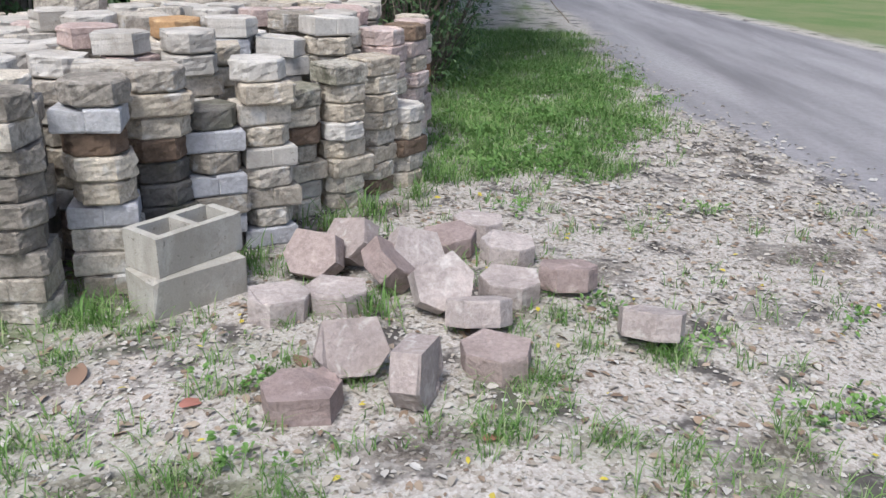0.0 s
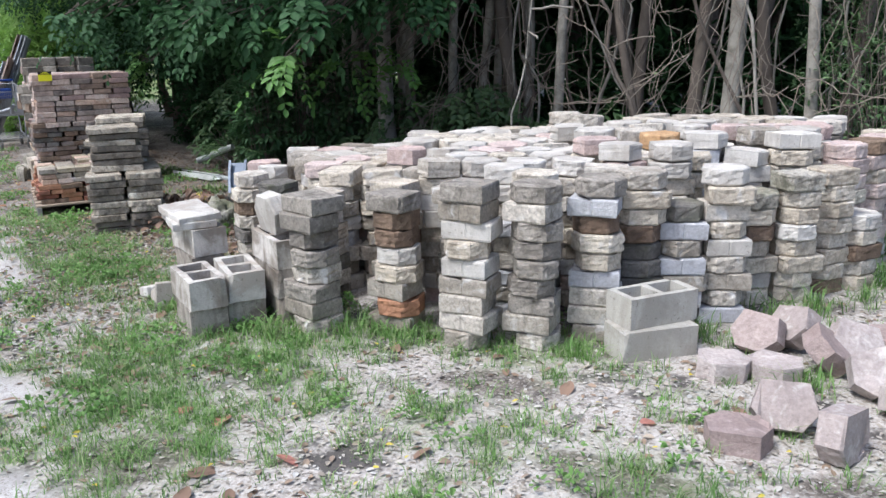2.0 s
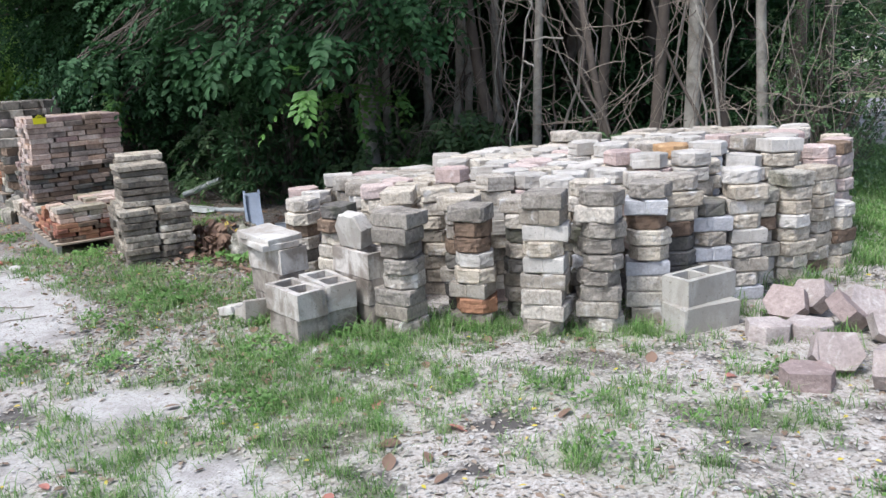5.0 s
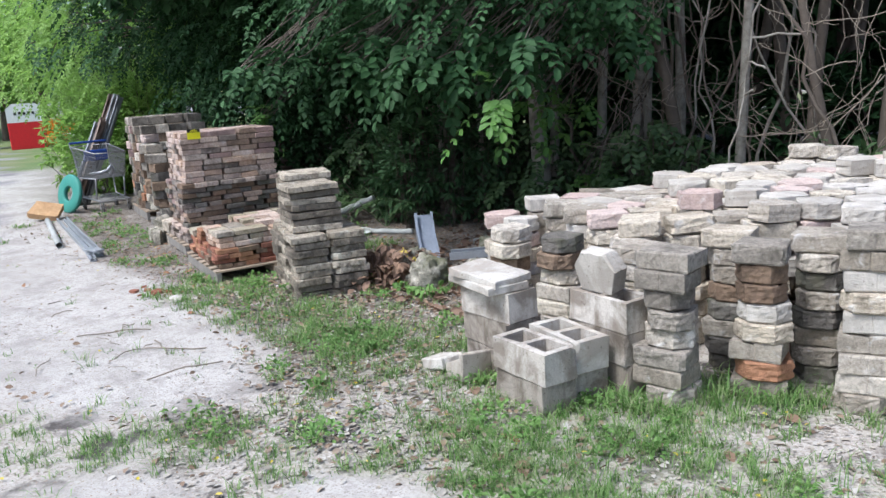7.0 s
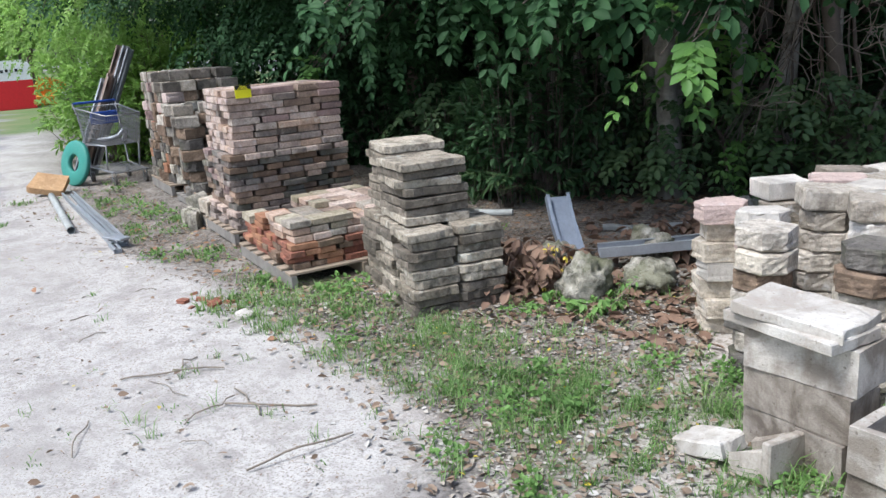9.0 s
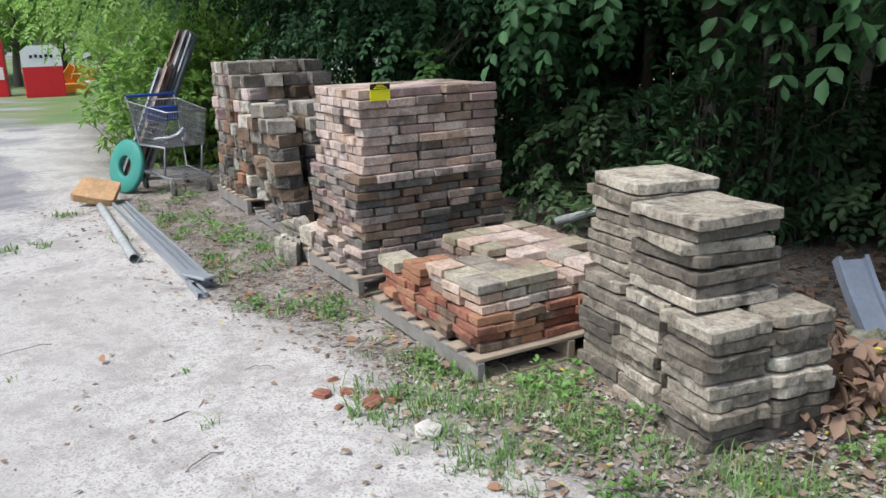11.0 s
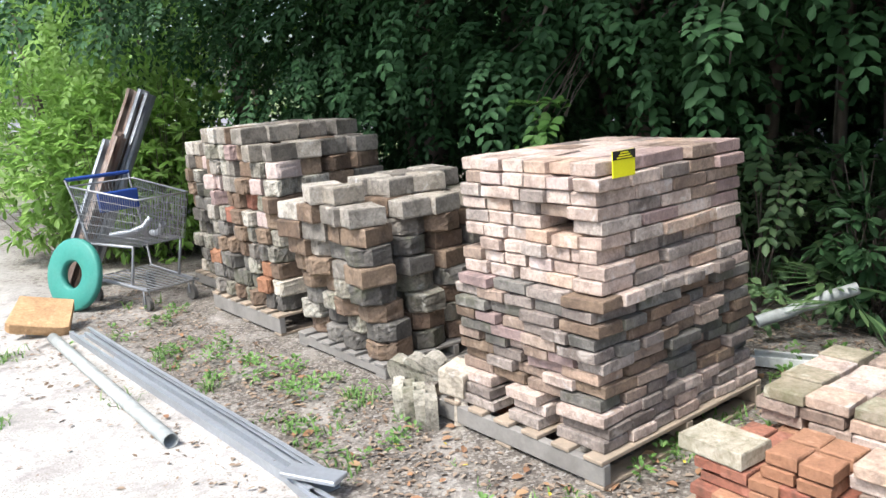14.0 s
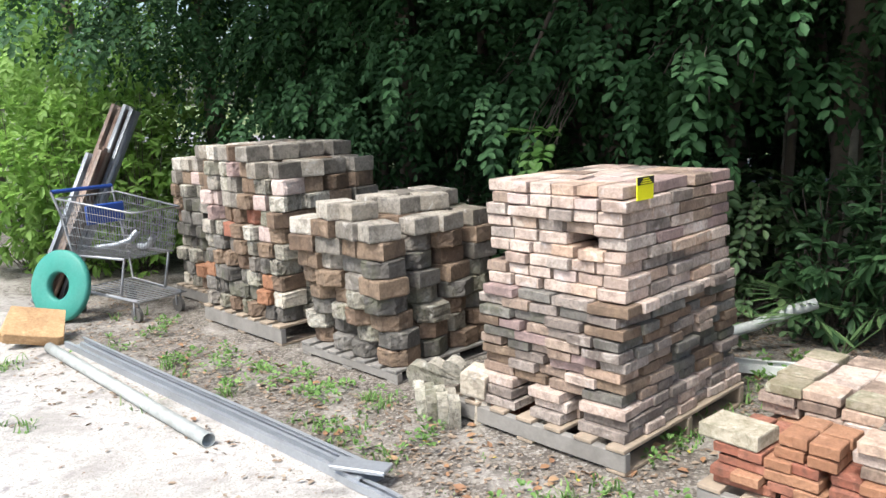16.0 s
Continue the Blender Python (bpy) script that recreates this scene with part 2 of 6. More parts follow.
M_GRASS = leafy("grass", [(0.115, 0.225, 0.06), (0.17, 0.31, 0.085), (0.23, 0.38, 0.12), (0.40, 0.44, 0.25)], 0.6, 0.25, 0.4)
M_WEED = leafy("weed_leaf", [(0.13, 0.25, 0.065), (0.18, 0.33, 0.09), (0.24, 0.40, 0.13)], 0.55, 0.3, 0.35)
M_LITTER = leafy("leaf_litter", [(0.47, 0.445, 0.40), (0.33, 0.29, 0.235), (0.53, 0.51, 0.475), (0.25, 0.215, 0.175), (0.44, 0.395, 0.33), (0.53, 0.515, 0.485)], 0.85, 0.15, 0.08)
M_BROWNLIT = leafy("brown_litter", [(0.24, 0.17, 0.12), (0.34, 0.26, 0.19), (0.16, 0.11, 0.08), (0.42, 0.35, 0.27)], 0.85, 0.15, 0.05)
M_DEADLEAF = leafy("dead_leaf", [(0.19, 0.12, 0.085), (0.28, 0.185, 0.13), (0.14, 0.09, 0.068)], 0.7, 0.25, 0.1)
M_REDLEAF = leafy("red_dead_leaf", [(0.48, 0.20, 0.165), (0.40, 0.19, 0.14)], 0.7, 0.25, 0.1)
M_ORLEAF = leafy("orange_dead_leaf", [(0.34, 0.19, 0.10), (0.28, 0.15, 0.09), (0.40, 0.27, 0.15)], 0.7, 0.25, 0.1)
M_YLEAF = leafy("yellow_leaf", [(0.62, 0.52, 0.06), (0.55, 0.44, 0.10)], 0.7, 0.25, 0.2)


def ground_material():
    """Sand, leaf litter, dark soil, turf and the damp dirt road, by the sheet's zone weights broken up with noise."""
    m, t, p = nodes("ground", 0.95)
    z = t.nodes.new("ShaderNodeVertexColor")
    z.layer_name = "zones"
    sep = t.nodes.new("ShaderNodeSeparateColor")
    t.links.new(z.outputs["Color"], sep.inputs[0])
    w1 = tex(t, "noise", 2.6, 5, 0.65, "World")
    w2 = tex(t, "noise", 16.0, 5, 0.7, "World")
    w3 = tex(t, "noise", 90.0, 4, 0.7, "World")
    vor = tex(t, "voronoi", 78.0, coord="World")
    vor2 = tex(t, "voronoi", 130.0, coord="World")
    flakes = ramp(t, vor.outputs["Color"], [(0.0, (0.12, 0.10, 0.08)), (0.3, (0.22, 0.19, 0.155)), (0.5, (0.43, 0.405, 0.37)), (0.75, (0.31, 0.285, 0.25)), (1.0, (0.52, 0.505, 0.475))])
    chips = ramp(t, vor2.outputs["Color"], [(0.0, (0.27, 0.235, 0.20)), (0.5, (0.43, 0.395, 0.36)), (1.0, (0.54, 0.51, 0.48))])
    litter = mix(t, ramp(t, w2.outputs[0], [(0.42, grey3(0.0)), (0.6, grey3(1.0))]), flakes, chips)
    litter = mix(t, ramp(t, w1.outputs[0], [(0.53, grey3(0.0)), (0.61, grey3(0.95))]), litter, (0.065, 0.058, 0.054))
    sand = mix(t, ramp(t, w2.outputs[0], [(0.35, grey3(0.0)), (0.7, grey3(1.0))]), (0.43, 0.41, 0.385), (0.565, 0.55, 0.525))
    sand = mix(t, ramp(t, w1.outputs[0], [(0.46, grey3(0.0)), (0.64, grey3(0.8))]), sand, (0.28, 0.262, 0.245))
    sand = mix(t, ramp(t, w3.outputs[0], [(0.38, grey3(0.9)), (0.48, grey3(0.0))]), sand, (0.20, 0.175, 0.15))
    sand = mix(t, ramp(t, w2.outputs[0], [(0.48, grey3(0.0)), (0.62, grey3(0.75))]), sand, (0.26, 0.24, 0.222))
    w0 = tex(t, "noise", 0.55, 4, 0.6, "World")
    sand = mix(t, ramp(t, w0.outputs[0], [(0.46, grey3(0.0)), (0.66, grey3(0.5))]), sand, (0.33, 0.31, 0.285))
    soil = mix(t, ramp(t, w2.outputs[0], [(0.35, grey3(0.0)), (0.65, grey3(1.0))]), (0.05, 0.042, 0.036), (0.22, 0.19, 0.16))
    soil = mix(t, ramp(t, w3.outputs[0], [(0.40, grey3(0.7)), (0.5, grey3(0.0))]), soil, (0.045, 0.038, 0.032))
    soil = mix(t, ramp(t, vor.outputs["Color"], [(0.62, grey3(0.0)), (0.7, grey3(0.5))]), soil, flakes)
    soil = mix(t, ramp(t, w1.outputs[0], [(0.5, grey3(0.0)), (0.68, grey3(0.6))]), soil, (0.40, 0.375, 0.34))
    turf = mix(t, w2.outputs[0], (0.06, 0.115, 0.028), (0.15, 0.205, 0.075))
    turf = mix(t, ramp(t, w0.outputs[0], [(0.4, grey3(0.0)), (0.62, grey3(0.6))]), turf, (0.21, 0.20, 0.11))
    # wheel ruts run along the road: noise drawn out in that direction
    geo, stretch = t.nodes.new("ShaderNodeNewGeometry"), t.nodes.new("ShaderNodeMapping")
    stretch.inputs["Rotation"].default_value = (0, 0, radians(8))
    stretch.inputs["Scale"].default_value = (1.0, 0.13, 1.0)
    t.links.new(geo.outputs["Position"], stretch.inputs[0])
    rut = t.nodes.new("ShaderNodeTexNoise")
    rut.inputs["Scale"].default_value, rut.inputs["Detail"].default_value, rut.inputs["Roughness"].default_value = 0.9, 6.0, 0.62
    t.links.new(stretch.outputs[0], rut.inputs["Vector"])
    road = mix(t, ramp(t, rut.outputs[0], [(0.36, grey3(0.0)), (0.62, grey3(1.0))]), (0.16, 0.153, 0.165), (0.335, 0.325, 0.335))
    road = mix(t, ramp(t, w2.outputs[0], [(0.46, grey3(0.0)), (0.66, grey3(0.45))]), road, (0.17, 0.16, 0.155))
    road = mix(t, ramp(t, w3.outputs[0], [(0.35, grey3(0.35)), (0.6, grey3(0.0))]), road, (0.12, 0.11, 0.10))

    def edge(sock, soft=0.22):
        a = t.nodes.new("ShaderNodeMath")
        a.operation = "ADD"
        t.links.new(sock, a.inputs[0])
        b = t.nodes.new("ShaderNodeMath")
        b.operation = "MULTIPLY_ADD"
        t.links.new(w2.outputs[0], b.inputs[0])
        b.inputs[1].default_value, b.inputs[2].default_value = 0.9, -0.45
        t.links.new(b.outputs[0], a.inputs[1])
        return ramp(t, a.outputs[0], [(0.5 - soft, grey3(0.0)), (0.5 + soft, grey3(1.0))])

    c = mix(t, edge(sep.outputs[2]), litter, soil)
    thick = t.nodes.new("ShaderNodeMath")
    thick.operation = "MULTIPLY"
    t.links.new(edge(sep.outputs[1], 0.3), thick.inputs[0])
    t.links.new(ramp(t, sep.outputs[1], [(0.70, grey3(0.38)), (0.96, grey3(1.0))]), thick.inputs[1])
    c = mix(t, thick.outputs[0], c, turf)
    c = mix(t, edge(sep.outputs[0]), c, sand)
    c = mix(t, edge(z.outputs["Alpha"], 0.12), c, road)
    t.links.new(c, p.inputs["Base Color"])
    h = t.nodes.new("ShaderNodeMath")
    h.operation = "ADD"
    t.links.new(w2.outputs[0], h.inputs[0])
    t.links.new(vor.outputs["Distance"], h.inputs[1])
    bump(t, p, h.outputs[0], 0.22, 0.007)
    return m


M_GROUND = ground_material()


# ---- mesh helpers ----
rng = np.random.default_rng(7)
U = np.array((-0.866, 0.5))  # along the row of pallets, away from the block pile
N = np.array((0.5, 0.866))  # from the track into the wood


def mesh_np(name, verts, faces, material=None, smooth=False):
    """A mesh from an array of points and an array of faces of one size."""
    me = bpy.data.meshes.new(name)
    verts, faces = np.asarray(verts, np.float32), np.asarray(faces, np.int32)
    k = faces.shape[1]
    me.vertices.add(len(verts))
    me.vertices.foreach_set("co", verts.ravel())
    me.loops.add(faces.size)
    me.loops.foreach_set("vertex_index", faces.ravel())
    me.polygons.add(len(faces))
    me.polygons.foreach_set("loop_start", np.arange(0, faces.size, k, dtype=np.int32))
    if smooth:
        me.polygons.foreach_set("use_smooth", np.ones(len(faces), bool))
    me.update(calc_edges=True)
    if material:
        me.materials.append(material)
    return me


def bm_mesh(name, bm, material, smooth=False):
    me = bpy.data.meshes.new(name)
    bm.normal_update()
    bm.to_mesh(me)
    bm.free()
    if smooth:
        me.polygons.foreach_set("use_smooth", [True] * len(me.polygons))
    me.materials.append(material)
    return me


def part(name, data, material, parent, label="", m=None):
    """One mesh object under a thing or a part; data is a bmesh or a mesh."""
    if isinstance(data, bmesh.types.BMesh):
        data = bm_mesh(name, data, material)
    ob = new(name, data)
    ob.parent = parent
    if m is not None:
        ob.matrix_basis = m
    if name.endswith("_mass") or name in ("foliage", "crown", "side_panel", "rear_gate", "front_panel", "basket_floor", "lower_rack", "frond"):
        ob["kind"] = "stuff"
    return tagged(ob, label)


def thing(name, m, label, category, group="", kind="", data=None):
    ob = new(name, data)
    ob.matrix_basis = m
    return tagged(ob, label, category, group, kind)


def add_box(bm, cx, cy, cz, sx, sy, sz, bevel=0.0, m=None):
    r = bmesh.ops.create_cube(bm, size=1.0, matrix=(m or Matrix()) @ Matrix.Translation((cx, cy, cz)) @ Matrix.Diagonal((sx, sy, sz, 1)))
    if bevel:
        edges = list({e for v in r["verts"] for e in v.link_edges})
        bmesh.ops.bevel(bm, geom=edges, offset=bevel, segments=1, affect="EDGES")


def box_bm(sx, sy, sz, bevel=0.0, base=True):
    bm = bmesh.new()
    add_box(bm, 0, 0, sz / 2 if base else 0, sx, sy, sz, bevel)
    return bm


def tube(path, radii, segs=7):
    """Points and quads of a tapered tube along a path."""
    path = np.asarray(path, float)
    n = len(path)
    radii = np.broadcast_to(np.asarray(radii, float), (n,))
    tan = np.gradient(path, axis=0)
    tan /= np.linalg.norm(tan, axis=1)[:, None] + 1e-9
    ref = np.where(np.abs(tan[:, 2:3]) > 0.9, np.array([[1.0, 0, 0]]), np.array([[0, 0, 1.0]]))
    a = np.cross(tan, ref)
    a /= np.linalg.norm(a, axis=1)[:, None]
    b = np.cross(tan, a)
    ang = np.linspace(0, 2 * math.pi, segs, endpoint=False)
    v = path[:, None, :] + radii[:, None, None] * (np.cos(ang)[None, :, None] * a[:, None, :] + np.sin(ang)[None, :, None] * b[:, None, :])
    i = np.arange(n - 1)[:, None] * segs
    j = np.arange(segs)[None, :]
    k = (j + 1) % segs
    f = np.stack([i + j, i + k, i + segs + k, i + segs + j], -1).reshape(-1, 4)
    return v.reshape(-1, 3), f


def joined(pieces):
    vs, fs, o = [], [], 0
    for v, f in pieces:
        vs.append(v)
        fs.append(f + o)
        o += len(v)
    return np.concatenate(vs), np.concatenate(fs)


def rods(name, paths, radius, material, segs=5):
    return mesh_np(name, *joined([tube(p, radius, segs) for p in paths]), material, True)


def bent(a, b, n, wobble, r):
    """A wavering path from a to b."""
    a, b = np.asarray(a, float), np.asarray(b, float)
    s = np.linspace(0, 1, n)[:, None]
    d = r.normal(0, 1, (n, 3)).cumsum(0)
    d -= s * d[-1] + (1 - s) * d[0]
    return a + s * (b - a) + wobble * d / math.sqrt(n)


def leaves(centres, axes, ups, length, width, fold=0.25):
    """Ovate folded leaves: seven points, one island each."""
    c, ax, up = (np.asarray(q, float) for q in (centres, axes, ups))
    ax = ax / (np.linalg.norm(ax, axis=1)[:, None] + 1e-9)
    side = np.cross(ax, up)
    side /= np.linalg.norm(side, axis=1)[:, None] + 1e-9
    nor = np.cross(side, ax)
    n = len(c)
    L = np.broadcast_to(np.asarray(length, float), (n,))[:, None]
    W = np.broadcast_to(np.asarray(width, float), (n,))[:, None]
    pts = [(0.0, 0.0, 0.0), (0.35, 0.42, fold), (0.72, 0.46, fold * 0.8), (1.0, 0.0, -0.12), (0.72, -0.46, fold * 0.8), (0.35, -0.42, fold), (0.5, 0.0, 0.0)]
    v = np.stack([c + L * a * ax + W * b * side + W * h * nor for a, b, h in pts], 1).reshape(-1, 3)
    f = np.array([(0, 6, 1), (1, 6, 2), (6, 3, 2), (0, 5, 6), (5, 4, 6), (6, 4, 3)])
    return v, (np.arange(n)[:, None, None] * 7 + f[None]).reshape(-1, 3)


def whorls(centres, outward, r, per=8, length=0.13, width=0.05, droop=0.2, spread=0.9):
    """Clusters of leaves round twig ends, pointing outward and drooping."""
    n = len(centres)
    c = np.repeat(centres, per, 0)
    o = np.repeat(outward, per, 0)
    d = o * 0.7 + r.normal(0, spread, (n * per, 3)) * np.array((1, 1, 0.6)) + np.array((0, 0, -droop))
    d /= np.linalg.norm(d, axis=1)[:, None]
    up = np.array((0, 0, 1.0)) + 0.5 * o + r.normal(0, 0.25, (n * per, 3))
    s = r.uniform(0.7, 1.25, n * per)
    return leaves(c + d * 0.02, d, up, length * s, width * s)


def sprays(centres, outward, r, pairs=5, length=0.085, stem=0.26, droop=0.55):
    """Pinnate sprays: paired leaflets along drooping stems."""
    n, per = len(centres), pairs * 2 + 1
    d = outward * 0.8 + r.normal(0, 0.45, (n, 3)) + np.array((0, -0.25, -0.15))
    d /= np.linalg.norm(d, axis=1)[:, None]
    side = np.cross(d, np.array((0, 0, 1.0)))
    side /= np.linalg.norm(side, axis=1)[:, None] + 1e-9
    L = stem * r.uniform(0.7, 1.3, n)
    t = np.concatenate([np.repeat(np.linspace(0.18, 0.92, pairs), 2), [1.0]])
    s = np.concatenate([np.tile([-1.0, 1.0], pairs), [0.0]])
    down = np.array((0, 0, -1.0))
    pos = centres[:, None] + L[:, None, None] * (t[None, :, None] * d[:, None] + droop * (t ** 2)[None, :, None] * down)
    axis = 0.55 * d[:, None] + s[None, :, None] * side[:, None] + (0.25 + 0.5 * t)[None, :, None] * down * 0.7 + r.normal(0, 0.14, (n, per, 3))
    up = np.array((0, 0, 1.0)) + 0.7 * d[:, None] + r.normal(0, 0.22, (n, per, 3))
    size = np.repeat(length * r.uniform(0.75, 1.2, n), per) * r.uniform(0.85, 1.12, n * per)
    return leaves(pos.reshape(-1, 3), axis.reshape(-1, 3), up.reshape(-1, 3), size, size * 0.55)


# ---- ground ----
SAND_EDGE = [(-60, 34.5), (-30, 17.2), (-15, 7.4), (-11.8, 5.25), (-8.9, 3.75), (-7.6, 3.4), (-6.3, 2.8), (-5.2, 2.25), (-4.6, 1.55), (-5.2, 1.0), (-7.0, 0.9), (-60, 0.5)]
ROAD_L = [(2.9, -40), (2.75, 3.0), (2.35, 5.3), (2.1, 7.2), (1.95, 8.5), (2.35, 12.5), (2.3, 18.0), (0.9, 20.6), (-6.0, 24.0), (-60, 45)]
ROAD_R = [(7.5, -40), (6.9, 6.0), (5.6, 14.5), (4.6, 20.0), (2.0, 23.5), (-4.0, 28.0), (-60, 56)]


def dist_poly(x, y, pts):
    """Distance of each point to a polyline, positive on its left."""
    best, sign = np.full(x.shape, 1e9), np.ones(x.shape)
    for (ax, ay), (bx, by) in zip(pts, pts[1:]):
        dx, dy = bx - ax, by - ay
        s = np.clip(((x - ax) * dx + (y - ay) * dy) / (dx * dx + dy * dy), 0, 1)
        d = np.hypot(x - ax - s * dx, y - ay - s * dy)
        cr = dx * (y - ay) - dy * (x - ax)
        near = d < best
        best, sign = np.where(near, d, best), np.where(near, np.sign(cr), sign)
    return best * sign


def wave(x, y, s, seed=0.0):
    """Smooth cheap noise in -1 to 1."""
    v = 0
    for k in range(4):
        a = 1.3 * k + seed
        v = v + np.sin(s * (1.0 + 0.73 * k) * (x * math.cos(a) + y * math.sin(a)) + 2.1 * k + seed * 3 + 1.3 * np.sin(s * 0.6 * (y * math.cos(a) - x * math.sin(a)) + k))
    return v / 4


def zones(x, y):
    """Weights of sand, turf, soil and road at points of the plan."""
    ds = dist_poly(x, y, SAND_EDGE)
    sand = np.clip(0.5 - (ds + 0.35 * np.clip((-8.5 - x) / 3, 0, 1) * wave(x, y, 2.8, 0.9)) / (0.6 + 1.6 * np.clip((-9 - x) / 3, 0, 1)), 0, 1)
    south = np.clip((1.3 - y) / 1.2, 0, 1) * np.clip((-2.2 - x) / 1.0, 0, 1)
    sand = np.maximum(sand, south * np.clip(0.5 + 0.9 * wave(x, y, 1.7, 2.0), 0, 1))
    for bx, by, br in ((-3.5, 0.95, 0.55), (-4.4, 0.5, 0.7), (-2.6, 0.45, 0.4), (-5.6, 0.2, 0.8)):
        sand = np.maximum(sand, np.clip(1.1 - np.hypot(x - bx, (y - by) * 1.5) / br + 0.3 * wave(x, y, 4.0, 1.2), 0, 0.9))
    sand = sand * np.clip((20 - np.hypot(x + 5, y - 3) + 2 * wave(x, y, 0.8, 1.0)) / 4, 0.12, 1)
    dl, dr = dist_poly(x, y, ROAD_L), dist_poly(x, y, ROAD_R)
    road = np.clip(0.5 - (dl + 0.25 * wave(x, y, 2.4, 6.0)) / 1.0, 0, 1) * np.clip(0.5 + dr / 0.7, 0, 1)
    road = np.maximum(road, 0.8 * np.clip((-7.8 - x) / 3.5, 0, 1) * np.clip(-ds, 0, 1) * np.clip(0.6 + 0.8 * wave(x * 0.6 + y, y - 0.5 * x, 1.4, 2.5), 0, 1))
    bank = np.clip((x + 0.25) / 0.35, 0, 1) * np.clip((y - 3.9 - 0.55 * x + 0.55 * wave(x, y, 3.7, 1.1)) / 0.9, 0, 1) * np.clip((1.9 - x + 0.05 * y - 0.3 * np.clip(6.0 - y, 0, 9)) / 0.9 + 0.45 * wave(x, y, 3.1, 5.0), 0, 1)
    verge = np.clip((-1.2 - x) / 1.4, 0, 1) * np.clip((2.9 - y - 0.25 * (x + 3)) / 0.5, 0, 1) * np.clip(ds / 0.5 + 0.2, 0, 1) * np.clip((x + 6.6) / 0.8, 0, 1)
    patch = np.clip(0.34 + 0.8 * wave(x, y, 2.9, 0.6) + 0.6 * wave(x, y, 8.0, 1.7), 0, 1) * (0.66 + 0.2 * np.clip(-0.8 - x, 0, 1))
    patch = patch * np.clip((3.0 - np.hypot(x + 0.8, y - 0.4)) / 1.0 + 0.45, 0.25, 1)
    far = np.clip((np.hypot(x + 2, y - 2) - 17) / 4, 0, 1)
    turf = np.maximum.reduce([bank * np.clip(0.62 + 0.55 * wave(x, y, 4.4, 7.7) + 0.3 * wave(x, y, 11.0, 3.3), 0.1, 0.95), verge * (0.40 + 0.28 * np.clip((x + 4.6) / 1.2, 0, 1)) * np.clip(0.7 + 0.7 * wave(x, y, 2.2, 3.1) + 0.5 * wave(x, y, 6.5, 0.4), 0.1, 1), patch, far, np.clip(-dr / 0.6, 0, 1) * (y > -30)])
    turf = turf * (1 - 0.8 * (np.clip((x - 1.0), 0, 1) * np.clip((6.5 - y) / 2, 0, 1)))
    deep = (x + 6.69) * N[0] + (y - 3.3) * N[1]
    soil = np.clip((deep + 0.30 + 0.58 * np.clip(-6.2 - x, 0, 1)) / 0.3, 0, 0.8) * np.clip((-3.9 - x) / 0.6, 0, 1)
    soil = np.maximum(soil, np.clip((y - 6.0) / 0.8, 0, 1) * np.clip((0.3 - x) / 0.5, 0, 1) * (y < 30))
    soil = np.maximum(soil, np.clip(wave(x, y, 3.3, 4.4) * 3.0 - 0.85, 0, 1.0))
    strips = (np.sin((y - 34) / 9.0) > 0.1) & (y > 33) & (x > -12)
    sand = np.where(strips, np.maximum(sand, 0.5), sand)
    turf = np.where(strips, 0.2, turf)
    return sand, turf, soil, road


def lift(x, y):
    """Height of the ground: nearly flat, rising slowly far off."""
    far = np.clip(np.hypot(x, y) - 40, 0, 300)
    return 0.008 * wave(x, y, 1.1, 0.3) * np.clip(12 - np.hypot(x + 4, y - 2), 0, 1) + 0.0125 * far


def ground():
    def axis(a, b, step, reach):
        core = list(np.arange(a, b + 1e-6, step))
        lo, hi, s = [], [], step
        x, y = a, b
        while x > a - reach:
            s *= 1.16
            x, y = x - s, y + s
            lo.append(x)
            hi.append(y)
        return np.array(lo[::-1] + core + hi)

    xs, ys = axis(-14, 4.5, 0.09, 700), axis(-3.5, 8.5, 0.09, 700)
    gx, gy = np.meshgrid(xs, ys)
    v = np.stack([gx, gy, lift(gx, gy)], -1).reshape(-1, 3)
    w, h = len(xs), len(ys)
    i = (np.arange(h - 1)[:, None] * w + np.arange(w - 1)[None]).ravel()
    me = mesh_np("ground", v, np.stack([i, i + 1, i + 1 + w, i + w], -1), M_GROUND, True)
    s, t, d, r = zones(v[:, 0], v[:, 1])
    att = me.color_attributes.new("zones", "FLOAT_COLOR", "POINT")
    att.data.foreach_set("color", np.stack([s, t, d, r], -1).astype(np.float32).ravel())
    tagged(new("ground", me), "sandy ground with leaf litter, grass and bare soil", "ground", kind="structure")


ground()

# ---- masonry pieces ----
CACHE = {}


